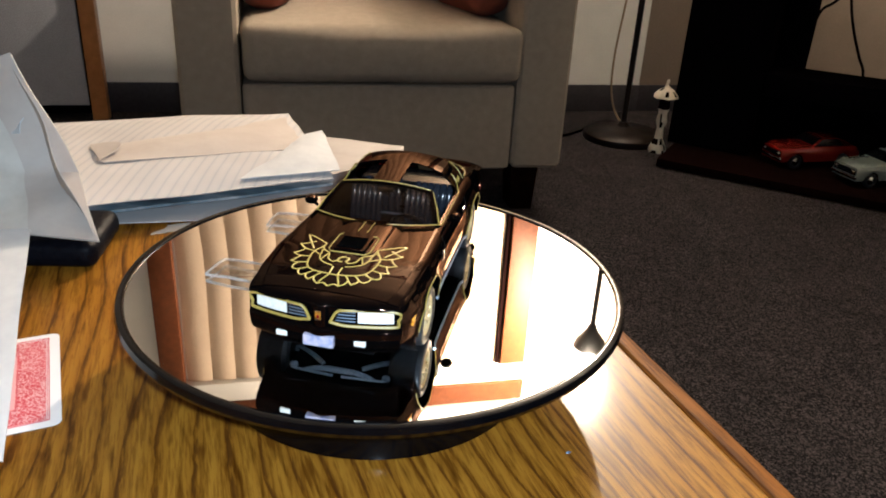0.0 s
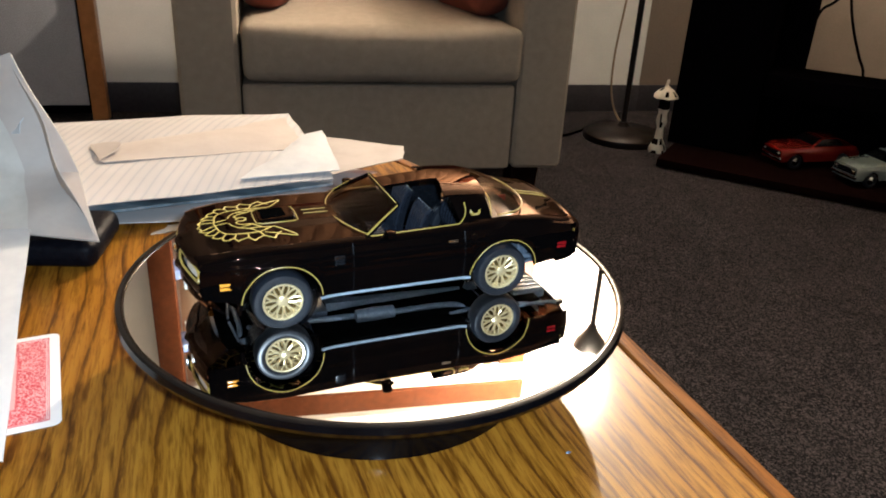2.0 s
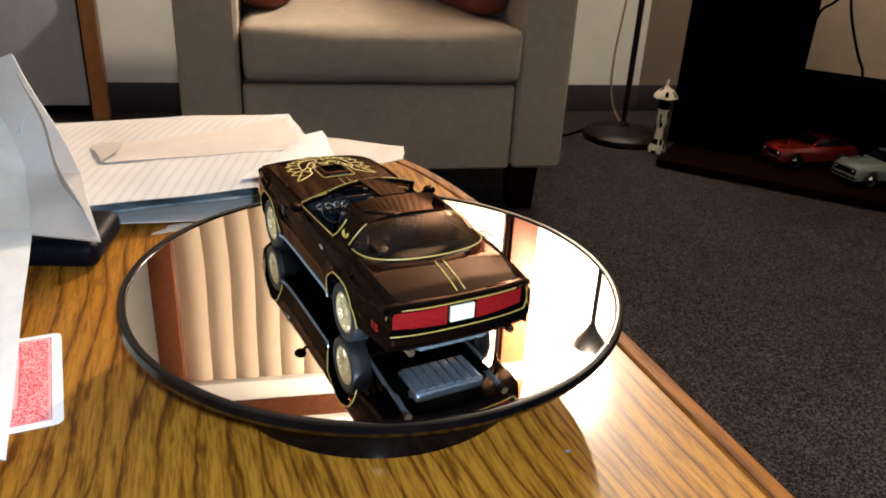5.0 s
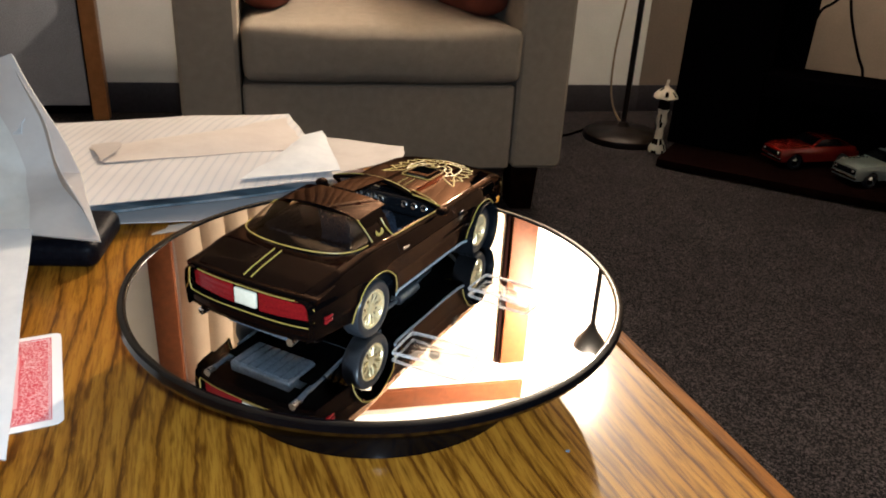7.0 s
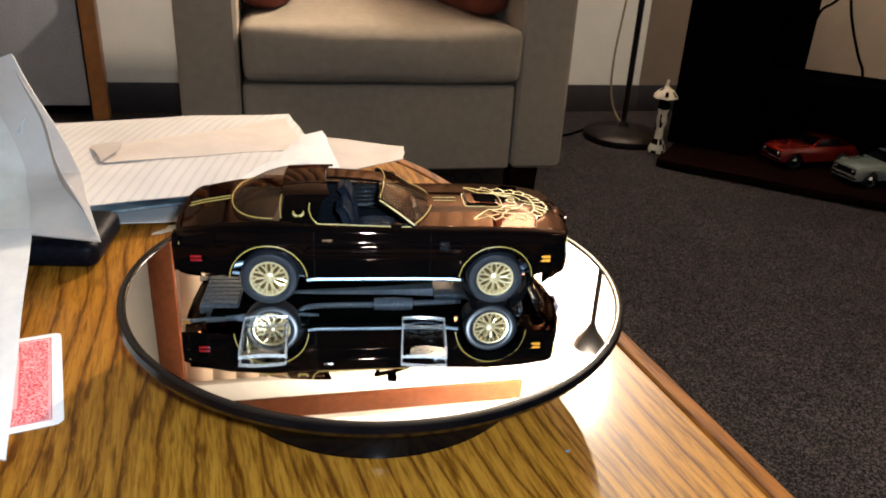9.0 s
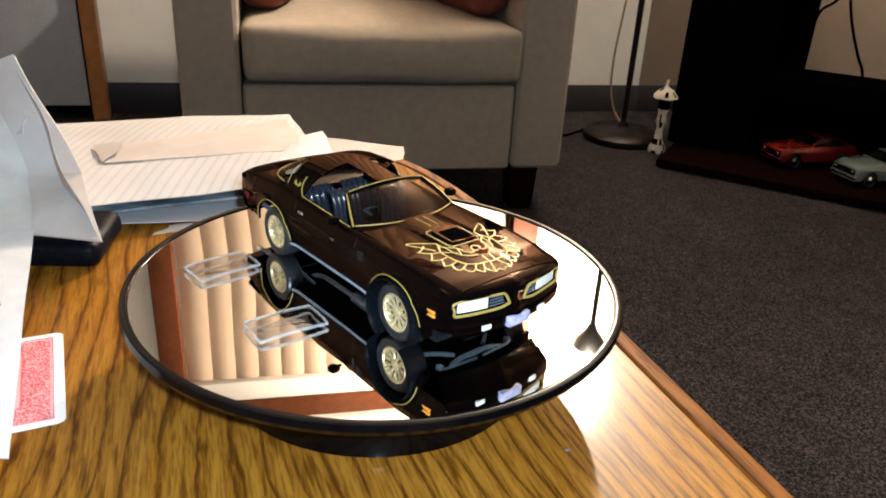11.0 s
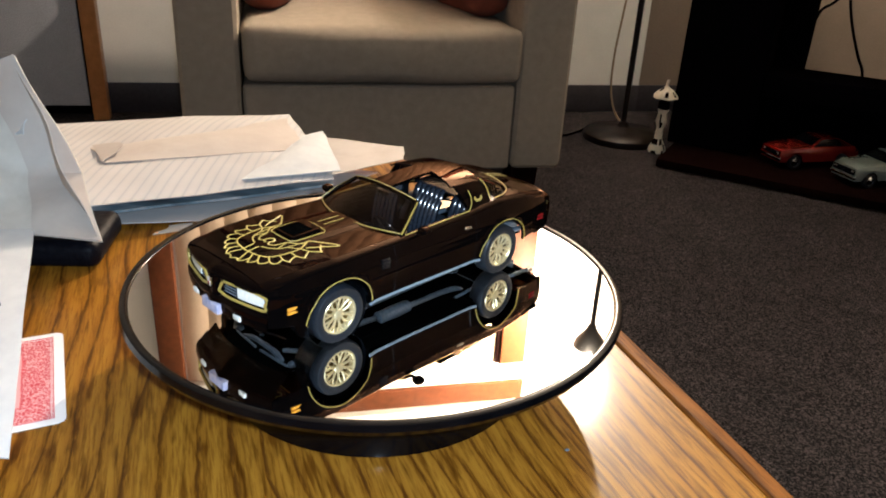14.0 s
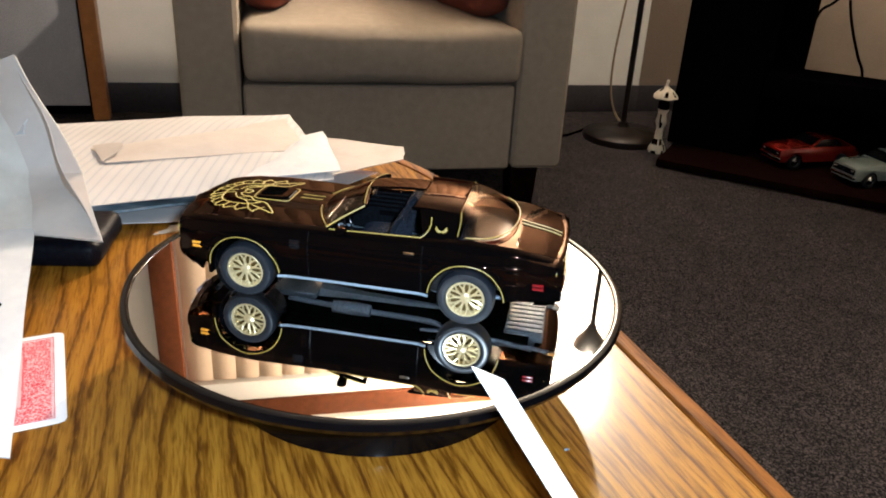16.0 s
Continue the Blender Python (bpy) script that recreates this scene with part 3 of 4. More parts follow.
def rear_glass(u, v):
    phi = (2 * u - 1) * math.pi / 2 * 0.985
    top = Vector((-45 - 2.0 * math.cos(phi), 21.8 * math.sin(phi), 52.0 + 2.2 * math.cos(phi)))
    p = rear_base(phi).lerp(top, v)
    p.z += 1.6 * math.sin(math.pi * v)
    return p


def roof_rear(u, v):
    q = 2 * v - 1
    x = -27 + 3.0 * q * q - (20 + 2.0 * q * q) * u
    return (x, 22.4 * q, 55.3 - 0.9 * u * u - 2.8 * q * q - 0.6 * q ** 8)


def build_shell():
    mirrored(lambda s: cpart("fender_side", side_shell(s), PAINT, label="glossy black body side"))
    cpart("hood", grid(hood_sheet, 40, 30), PAINT, label="glossy black hood")
    cpart("deck_lid", grid(deck_sheet, 18, 40), PAINT)
    cpart("front_bumper", grid(nose_sheet, 80, 39), PAINT, label="black pointed nose and bumper")
    cpart("rear_bumper", grid(tail_sheet, 40, 30), PAINT)
    cpart("spoiler", grid(spoiler_sheet, 40, 18), PAINT, label="black ducktail spoiler")
    cpart("windshield", grid(screen_sheet, 24, 10), SMOKE, label="tinted clear windshield")
    cpart("rear_window", grid(rear_glass, 40, 10), SMOKE, label="tinted wraparound rear window")
    cpart("roof_panel", grid(roof_rear, 10, 20, thick=-1.0), PAINT)
    cpart("t_bar", grid(lambda u, v: (2.0 - 28.5 * u, 6.4 * (2 * v - 1), 53.4 + 1.9 * math.sin(u * 1.5) - 0.3 * (2 * v - 1) ** 2), 14, 6, thick=-1.4), PAINT)
    cpart("header_bar", tube([(1.9 - 2.5 * q * q, 22.6 * q, 50.4 + 3.0 * (1 - q * q)) for q in np.linspace(-1, 1, 17)], 1.15), PAINT)

    def pillars(s):
        cpart("front_pillar", tube([(16.2, s * 30.2, 39.6), (8.6, s * 27.0, 45.2), (-0.4, s * 22.6, 50.4)], 1.2), PAINT)

        def sail(u, v):
            top = Vector((-27.0 - 18.5 * u, s * 22.4, 52.0))
            low = Vector((-30.4 - 17.0 * u, s * 30.8, 41.2))
            p = low.lerp(top, v)
            p.y += s * 1.0 * math.sin(math.pi * v)
            return p
        cpart("rear_pillar", grid(sail, 8, 10, thick=0.9), PAINT)
    mirrored(pillars)


def build_trim():
    lift = 0.18

    def stripe(points, parent=None, r=0.5, label=""):
        cpart("gold_stripe", tube(points, r * 0.56, segs=6), GOLD, parent, label)

    def per_side(s):
        for a in AXLES:
            pts = []
            for k in range(33):
                ang = radians(196 - 212 * k / 32)
                x, z = a + (ARCH_R + 0.9) * math.cos(ang), HUB_Z + 0.4 + (ARCH_R + 0.9) * math.sin(ang)
                if z > 14:
                    pts.append((x, s * (flank(x, z) + 0.1), z))
            stripe(pts)
        for x0, x1, z in ((-35, 40.0, 13.9),):
            cpart("sill_strip", tube([(x, s * (flank(x, z) + 0.1), z) for x in np.linspace(x0, x1, 20)], 0.75, segs=6), SILL)
        belt = [(15 - 44.5 * k / 16, s * (inner_edge(0) + 1.5 + 0.3), shoulder(15 - 44.5 * k / 16) + 0.75) for k in range(17)]
        stripe(belt + [(-31.0, s * 31.0, 42.4), (-32.6, s * 30.2, 44.4), (-33.6, s * 28.6, 47.0), (-33.4, s * 26.4, 50.0)], r=0.55)
        stripe([(16.6, s * 30.9, 40.6), (9.0, s * 27.9, 45.6), (-0.2, s * 23.5, 50.6)], r=0.9)
        stripe([rear_base(s * (0.5 - 0.5 * k / 24) * math.pi * 0.98) + Vector((0.4, s * 0.2, 0.7)) for k in range(25)], r=0.5)
        stripe([(-46.6 - 0.6 * math.sin(math.pi * k / 6), s * (30.6 - 8.4 * k / 6), 43.6 + 8.8 * k / 6 + 1.2 * math.sin(math.pi * k / 6)) for k in range(7)], r=0.45)
        stripe([screen_base(s * k / 14) + Vector((0.6, 0, 0.5)) for k in range(15)], r=0.5)
        stripe([(2.6 - 2.5 * (k / 10) ** 2, s * 22.6 * k / 10, 51.5 + 3.0 * (1 - (k / 10) ** 2)) for k in range(11)], r=0.42)
        # a small bird badge on the pillar
        badge = bmesh.new()
        for t in (1, -1):
            tube(bez([(-38.6, s * 29.55, 44.4), (-38.6 + t * 1.8, s * 29.3, 44.8), (-38.6 + t * 2.5, s * 28.7, 46.8)], 4), [0.3] + [0.7] * 6 + [0.25] * 2, badge, 6)
        cpart("bird_badge", badge, GOLD, label="small gold bird badge")
        # marker lamps, mirror, handle, vent
        for x, mat in ((81.5, LENS_A), (-86.0, LENS_R)):
            for dz in (0, 1.9):
                w = flank(x, 24 + dz)
                cpart("side_marker", box(bmesh.new(), (x - 2.6, s * w - 0.5, 23.4 + dz), (x + 2.6, s * w + 0.5, 24.7 + dz), 0.2), mat, label="small coloured side marker lamp")
        mir = lathe([(0, -2.2), (2.2, -1.8), (2.9, 0), (2.5, 2.4), (0, 3.2)], 16, axis="z")
        mir.transform(Matrix.Translation((7.0, s * 37.0, 42.2)) @ Matrix.Rotation(radians(90), 4, "Y") @ Matrix.Diagonal((0.75, 1.15, 1, 1)))
        shell = cpart("door_mirror", mir, PAINT, label="black bullet-shaped door mirror")
        cpart("mirror_stalk", tube([(9.2, s * 33.4, 40.2), (7.6, s * 35.8, 41.6)], 0.9), PAINT, shell)
        cpart("door_handle", box(bmesh.new(), (-27.5, s * flank(-24, 34.5) - 0.3, 33.7), (-22.5, s * flank(-24, 34.5) + 0.45, 35.1), 0.3), CHROME, label="chrome door handle")
        cpart("fender_vent", box(bmesh.new(), (28.5, s * flank(31, 32) - 0.3, 29.6), (33.5, s * flank(31, 32) + 0.4, 34.4), 0.3), MATBLACK)
        for x in (24.4, -31.2):
            pts = [(x, s * (flank(x, z) - 0.02), z) for z in np.linspace(14.5, 38.5, 12)]
            cpart("door_seam", tube(pts, 0.22, segs=5), MATBLACK)
        # nose pod: headlamp, grille and gold outline
        def pod(y, z):
            return Vector((nose_x(y) - 1.0, s * y, z))
        ring = bez([pod(4.2, 27.8), pod(12, 26.6), pod(29.6, 26.6), pod(30.8, 29), pod(30.4, 33.2), pod(12, 33.7), pod(7, 32.6), pod(4.2, 27.8)], 6)
        cpart("lamp_surround", tube([p + Vector((0.6, 0, 0)) for p in ring], 0.62, segs=6), GOLD, label="gold headlamp surround")
        lampbm = grid(lambda u, v: (nose_x(15 + 14 * u) - 1.5 + 0.15 * math.sin(40 * u), s * (15 + 14 * u), 27.6 + 5.2 * v), 16, 4, thick=0.8)
        cpart("headlight", lampbm, LENS_W, label="clear rectangular headlight")
        gr = bmesh.new()
        for k in range(4):
            tube([(nose_x(y) - 1.8, s * y, 27.9 + 1.4 * k) for y in np.linspace(6.0 + 0.5 * k, 14, 6)], 0.35, gr, 5)
        cpart("grille", gr, STEEL, label="grey slatted grille")
        cpart("parking_lamp", box(bmesh.new(), (nose_x(15) - 0.6, s * 16.5 - 2.4, 18.2), (nose_x(15) + 1.0, s * 16.5 + 2.4, 20.6), 0.4), LENS_W)
        # tail
        tl = grid(lambda u, v: (tail_x(7 + 23.5 * u) + 0.9 - 0.15 * abs(math.sin(3 * math.pi * v)), s * (7 + 23.5 * u), 24.6 + 8.6 * v + 1.2 * u * (1 - v) - 0.4 * u * v), 10, 24, thick=0.7)
        cpart("tail_light", tl, LENS_R, label="wide red ribbed tail light")
        for k, z0 in enumerate((34.6, 23.2)):
            stripe([(tail_x(y) - 0.2 - 0.5 * k, s * y, z0) for y in np.linspace(0, 32, 17)], r=0.45)
        stripe([(tail_x(32) - 0.2, s * 32, 34.6), (tail_x(33) - 0.1, s * 33.4, 32.0), (tail_x(33.4) - 0.5, s * 33.6, 26), (tail_x(32) - 0.7, s * 32, 23.2)], r=0.45)
        # paired stripes down the middle of roof and deck
        stripe([(x, s * 1.9, deck_z(x, 1.9) + lift) for x in np.linspace(-74, -94, 9)], r=0.55)
        stripe([(1.6 - 28 * k / 14, s * 2.0, 53.5 + 1.9 * math.sin(k / 14 * 1.5)) for k in range(15)], r=0.4)
        stripe([(-27 - 20 * k / 8, s * 2.0, 55.45 - 0.9 * (k / 8) ** 2) for k in range(9)], r=0.4)
        stripe([(28 + 12 * k / 4, s * 2.2, hood_z(28 + 12 * k / 4, 2.2) + lift) for k in range(5)], r=0.4)
    mirrored(per_side)
    cpart("plate_panel", box(bmesh.new(), (-96.6, -5.6, 25.4), (-95.2, 5.6, 32.4), 0.3), CREAM, label="cream licence panel")
    cpart("front_plate", box(bmesh.new(), (97.4, -6.3, 17.4), (100.6, 6.3, 22.0), 0.3), PLATE_B, label="pale blue blank plate")
    emblem = cpart("nose_emblem", box(bmesh.new(), (98.2, -1.3, 29.0), (99.9, 1.3, 33.4), 0.4), CHROME, label="chrome nose emblem")
    cpart("emblem_inset", box(bmesh.new(), (99.8, -0.45, 30.0), (100.1, 0.45, 31.4), 0.15), LENS_R, emblem)
    # hood scoop
    sc = box(bmesh.new(), (45.0, -7.6, 38.0), (61.5, 7.6, 42.6), 2.0, 4)
    for v in sc.verts:
        if v.co.z > 40.8:
            f = (v.co.x - 43.0) / 19
            v.co.z = hood_z(v.co.x, v.co.y) + 1.5 - 0.6 * f
            v.co.y *= 0.94
    scoop = cpart("hood_scoop", sc, PAINT, label="black shaker scoop ringed in gold")
    ring = [(43.8, -8.0), (45.4, -9.2), (60.2, -9.2), (63.0, -7.6), (63.4, 0), (63.0, 7.6), (60.2, 9.2), (45.4, 9.2), (43.8, 8.0), (43.4, 0), (43.8, -8.0)]
    cpart("scoop_outline", tube([(x, y, hood_z(x, y) + 0.14) for x, y in ring], 0.32, segs=6), GOLD, scoop)
    # solid black blocks stand in for the darkness of the scoop's opening
    cpart("scoop_mouth", box(bmesh.new(), (44.5, -5.8, 39.0), (45.6, 5.8, hood_z(45, 0) + 0.7), 0.5), RUBBER, scoop)
    cpart("scoop_recess", box(bmesh.new(), (48.5, -5.8, hood_z(58, 0) + 0.6), (60.0, 5.8, hood_z(53, 0) + 1.2), 0.4), DEEPBLACK, scoop, "flat black inset for the scoop's dark opening")


def build_bird():
    """The big gold bird on the hood: two swept wings of touching feathers round a bowl."""
    def on(x, y):
        return Vector((x, y, hood_z(min(x, 91), y) + 0.12))

    bm = bmesh.new()

    def line(points, s, r, n=5):
        tube([on(p.x, s * p.y) for p in bez([Vector((x, y, 0)) for x, y in points], n)], 1.22 * r, bm, 5, 0.4)

    # feather tips along the wing's outer edge, and the roots they spring from
    tips = [(47.0, 22.8), (57.0, 23.4), (66.0, 23.0), (73.2, 21.6), (79.2, 18.6), (83.4, 13.6), (86.2, 9.2), (88.2, 4.4), (88.8, 0.0)]
    roots = [(57.2, 12.2), (62.8, 14.8), (67.9, 14.9), (73.1, 14.1), (77.4, 12.3), (79.8, 8.8), (80.6, 5.2), (81.0, 1.8), (81.2, 0.0)]
    for s in (1, -1):
        line(roots, s, 0.36, 4)
        line([(60.6, 16.0), (54.3, 19.4), (47.0, 22.8), (50.6, 17.0), (55.4, 12.0), (60.2, 13.2)], s, 0.36)
        line([(55.4, 12.0), (60.8, 11.4), (65.0, 7.4), (69.4, 6.2), (71.6, 3.6), (70.4, 1.8)], s, 0.36)
        line([(62.8, 14.8), (66.4, 11.2), (70.6, 9.4), (73.4, 6.4), (74.8, 2.8)], s, 0.32)
        line([(60.8, 11.4), (66.2, 10.8)], s, 0.30)
        line([(65.0, 7.4), (70.4, 9.2)], s, 0.30)
        for i in range(1, len(tips) - 1):
            (x0, y0), (x1, y1), (xo, yo) = roots[i], tips[i], tips[i - 1]
            line([(x0, y0), (0.5 * (x0 + x1) + 1.1, 0.5 * (y0 + y1) + 0.6), (x1, y1)], s, 0.35)
            # the feather's rounded fore edge runs back to its neighbour
            w = 0.34 if i < 4 else 0.24
            xm, ym = (1 - w) * 0.5 * (x1 + xo) + w * x0, (1 - w) * 0.5 * (y1 + yo) + w * y0
            line([(x1, y1), (xm + 0.8, ym + 0.9), (0.55 * roots[i - 1][0] + 0.45 * xo + 0.8, 0.55 * roots[i - 1][1] + 0.45 * yo + 0.4)], s, 0.33)
        line([tips[-2], (87.4, 2.2), tips[-1]], s, 0.33)
        line([(81.0, 1.8), (75.6, 2.0)], s, 0.33)
    # head with its hooked beak
    line([(70.4, 1.8), (68.2, 2.6), (66.8, 0.6), (68.2, -1.6), (70.8, -1.4), (71.0, 0.4)], 1, 0.42)
    cpart("bird_decal", bm, BIRDGOLD, label="large gold hood decal of feather outlines")


def build_cabin():
    tub = bmesh.new()
    box(tub, (-62, -30.5, 13.6), (36, 30.5, 15.2), 0.3)
    cpart("cabin_floor", tub, MATBLACK)

    def door_cards(s):
        panel = cpart("door_card", box(bmesh.new(), (-46, s * 31.2 - 0.7, 15.4), (22, s * 31.2 + 0.7, 38.6), 0.4), MATBLACK)
        for z in (29.6, 32.0, 34.4, 36.8, 38.8):
            cpart("card_rib", tube([(-28, s * 30.3, z), (16, s * 30.3, z)], 0.75, segs=8, flat=0.8), GLOSSBLACK, panel)
        cpart("armrest", box(bmesh.new(), (-20, s * 29.2 - 1.4, 25.4), (6, s * 29.2 + 1.4, 27.4), 0.7), GLOSSBLACK, panel)
    mirrored(door_cards)
    cpart("firewall", box(bmesh.new(), (31, -30, 15.4), (32.4, 30, 39), 0.3), MATBLACK)
    cpart("parcel_shelf", box(bmesh.new(), (-70, -28, 36), (-48, 28, 37.5), 0.4), MATBLACK)
    dash = box(bmesh.new(), (20, -29, 29), (30.5, 29, 38.8), 2.0, 3)
    dash_ob = cpart("dashboard", dash, MATBLACK)
    cpart("dash_trim", box(bmesh.new(), (19.4, 4, 31.5), (20.1, 25, 36.8), 0.3), CHROME, dash_ob, "engine-turned metal dash panel")
    for y in (7, 11.5, 16, 20.5, -8, -14, -20):
        dial = lathe([(0.9, 0.0), (1.9, 0.0), (1.9, 0.5), (1.5, 0.7), (0.9, 0.2)], 14)
        dial.transform(Matrix.Translation((19.4, y, 35.6)) @ Matrix.Rotation(radians(-70), 4, "Y"))
        cpart("gauge", dial, CHROME, dash_ob, "chrome gauge ring")
    cpart("console", box(bmesh.new(), (-30, -4, 15.4), (20, 4, 23.5), 1.2), MATBLACK)
    wheel = lathe([(7.4 + 0.55 * math.cos(a), 0.55 * math.sin(a)) for a in np.linspace(0, 2 * math.pi, 9)], 28)
    for a in (90, 210, 330):
        tube([(0, 0, 0), (7.2 * math.cos(radians(a)), 7.2 * math.sin(radians(a)), 0)], 0.5, wheel)
    wheel.transform(Matrix.Translation((12.5, 14.5, 36.5)) @ Matrix.Rotation(radians(-68), 4, "Y"))
    cpart("steering_wheel", wheel, MATBLACK)
    cpart("rear_view_mirror", box(bmesh.new(), (0.4, -4, 48.4), (1.4, 4, 50.6), 0.4), CHROME)

    def ribs(w, length, n):
        def f(u, v):
            return (v * length, (u - 0.5) * w, 1.0 * abs(math.sin(math.pi * n * u)) ** 0.6 + 2.6 * math.sin(math.pi * min(1, max(0, v))) ** 0.4)
        return f

    def seats(s):
        base = grid(ribs(18, 24, 6), 36, 8, thick=2.5)
        base.transform(Matrix.Translation((12, s * 14.5, 20.5)) @ Matrix.Rotation(radians(180 - 0), 4, "Z"))
        seat = cpart("seat", base, VINYL, label="grey pleated bucket seat")
        back = grid(ribs(17, 27, 6), 36, 8, thick=2.8)
        back.transform(Matrix.Translation((-11.5, s * 14.5, 20.5)) @ Matrix.Rotation(radians(-104), 4, "Y") @ Matrix.Rotation(radians(180), 4, "X"))
        cpart("seatback", back, VINYL, seat)
        cpart("seat_rail", box(bmesh.new(), (-10, s * 14.5 - 7, 15.2), (10, s * 14.5 + 7, 18.6), 0.6), MATBLACK, seat)
        rear = grid(ribs(22, 19, 6), 36, 6, thick=2.0)
        rear.transform(Matrix.Translation((-44, s * 14.5, 19.5)) @ Matrix.Rotation(radians(-106), 4, "Y") @ Matrix.Rotation(radians(180), 4, "X"))
        cpart("rear_seat", rear, VINYL)
    mirrored(seats)


def build_wheels():
    tyre = lathe([(9.2, -4.4), (11.4, -4.9), (13.0, -4.4), (13.7, -3.3), (13.8, 0), (13.7, 3.3), (13.0, 4.4), (11.4, 4.9), (10.2, 4.6), (9.4, 4.3), (9.2, 3.4), (9.2, -4.4)], 56, axis="y")
    rim = lathe([(9.3, 4.0), (9.0, 4.3), (8.4, 4.2), (7.9, 3.6), (7.7, 1.2)], 48, axis="y")
    lathe([(2.7, 1.2), (2.7, 3.4), (1.7, 4.0), (0, 4.1)], 24, rim, axis="y")
    for k in range(10):
        a = 2 * math.pi * k / 10
        d, n = Vector((math.cos(a), 0, math.sin(a))), Vector((-math.sin(a), 0, math.cos(a)))
        for t in (1, -1):
            tube([d * 2.2 + Vector((0, 2.8, 0)), d * 5.6 + n * t * 0.35 + Vector((0, 3.3, 0)), d * 8.2 + n * t * 1.5 + Vector((0, 3.5, 0))], 0.5, rim, 5)
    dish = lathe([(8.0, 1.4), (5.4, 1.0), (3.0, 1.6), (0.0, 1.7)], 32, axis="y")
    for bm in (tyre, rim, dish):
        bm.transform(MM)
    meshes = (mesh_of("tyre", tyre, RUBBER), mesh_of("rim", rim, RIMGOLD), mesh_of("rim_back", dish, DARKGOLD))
    for x in AXLES:
        for s in (1, -1):
            hub = part("wheel", lathe([(0, -4.2), (8.9, -4.2), (8.9, -3.0), (0, -3.0)], 24, axis="y"), MATBLACK, car, "gold ten-spoke wheel with black tyre")
            hub.data.transform(MM)
            hub.matrix_basis = pose(x / 1000, s * 0.0314, HUB_Z / 1000, 0, random.uniform(0, 36), 0 if s > 0 else 180)
            for name, me in zip(("tyre", "rim", "rim_back"), meshes):
                o = new(name, me)
                o.parent = hub


def build_underside():
    cpart("floor_pan", box(bmesh.new(), (-84, -24, 12.0), (84, 24, 13.4), 0.6), DEEPBLACK)
    mirrored(lambda s: cpart("floor_pan", box(bmesh.new(), (-35, s * 29 - 4.9, 12.1), (39, s * 29 + 4.9, 13.3), 0.5), DEEPBLACK))
    tank = box(bmesh.new(), (-91, -17, 10.6), (-71, 17, 19.5), 1.6, 3)
    for k in range(7):
        box(tank, (-90, -15.8 + 4.6 * k, 10.0), (-72, -11.9 + 4.6 * k, 10.9), 0.3)
    cpart("fuel_tank", tank, STEEL, label="grey ribbed fuel tank")
    cpart("rear_axle", tube([(AXLES[1], -27, 14), (AXLES[1], 27, 14)], 2.2), STEEL)
    cpart("front_axle", tube([(AXLES[0], -27, 14), (AXLES[0], 27, 14)], 1.6), STEEL)
    diff = lathe([(0, -4), (3.5, -3.4), (4.8, 0), (3.5, 3.4), (0, 4)], 20, axis="y")
    diff.transform(Matrix.Translation((AXLES[1], 0, 13.6)))
    cpart("differential", diff, STEEL)
    # pale steel pieces added to give the black front underside its bluish glints
    cpart("front_glint_bar", tube(bez([(76, -20, 14.5), (74, -10, 11.8), (74, 0, 11.2), (74, 10, 11.8), (76, 20, 14.5)]), 1.5), STEEL)
    cpart("front_glint_block", box(bmesh.new(), (84, -9, 12.2), (88, 9, 15.6), 1.0, 3), STEEL)
    cpart("oil_pan", box(bmesh.new(), (30, -9, 8.8), (56, 9, 12.6), 1.5), STEEL)
    cpart("gearbox", tube([(30, 0, 11.5), (10, 0, 11.6), (-46, 0, 12.2)], [5, 3.4, 1.4]), STEEL)

    def pipes(s):
        cpart("exhaust_pipe", tube(bez([(44, s * 12, 11.5), (22, s * 15, 10.6), (0, s * 17, 10.4), (-34, s * 18, 10.8), (-44, s * 21, 14.5), (-62, s * 21, 16), (-76, s * 23, 14.5), (-95, s * 24, 16)]), 1.5), STEEL)
        muff = lathe([(0, -11), (3.4, -10), (3.8, 0), (3.4, 10), (0, 11)], 16)
        muff.transform(Matrix.Translation((8, s * 17, 10.2)) @ Matrix.Rotation(radians(90), 4, "Y"))
        cpart("muffler", muff, STEEL)
        cpart("front_spat", box(bmesh.new(), (75.2, s * 32 - 2.4, 9.5), (77.2, s * 32 + 2.4, 17.8), 0.5), PAINT)
        cpart("leaf_spring", tube(bez([(-30, s * 25, 12), (-53, s * 25, 10.6), (-76, s * 25, 13)]), 1.0), STEEL)
        cpart("exhaust_tip", tube([(-94, s * 24, 16), (-98, s * 24, 16)], 1.8), CHROME)
        cpart("wheel_well", lathe([(ARCH_R - 0.6, -9), (ARCH_R - 0.6, 3)], 24, axis="y"), MATBLACK).matrix_basis = pose(AXLES[0] / 1000, s * 0.031, HUB_Z / 1000 + 0.0004)
        cpart("steering_knuckle", lathe([(0, -2.6), (1.8, -1.8), (2.3, 0), (1.8, 1.8), (0, 2.6)], 12), STEEL).matrix_basis = pose(0.074, s * 0.0215, 0.0125)
        cpart("control_arm", tube(bez([(70, s * 9, 11.6), (64, s * 17, 11.0), (58, s * 25, 12.4)]), 1.2), STEEL)
        cpart("tie_rod", tube([(78, s * 2, 11.4), (76, s * 21, 12.2)], 0.7), STEEL)
    mirrored(pipes)
    cpart("chin_bar", box(bmesh.new(), (86.5, -20, 9.0), (88.2, 20, 11.4), 0.6), GLOSSBLACK)
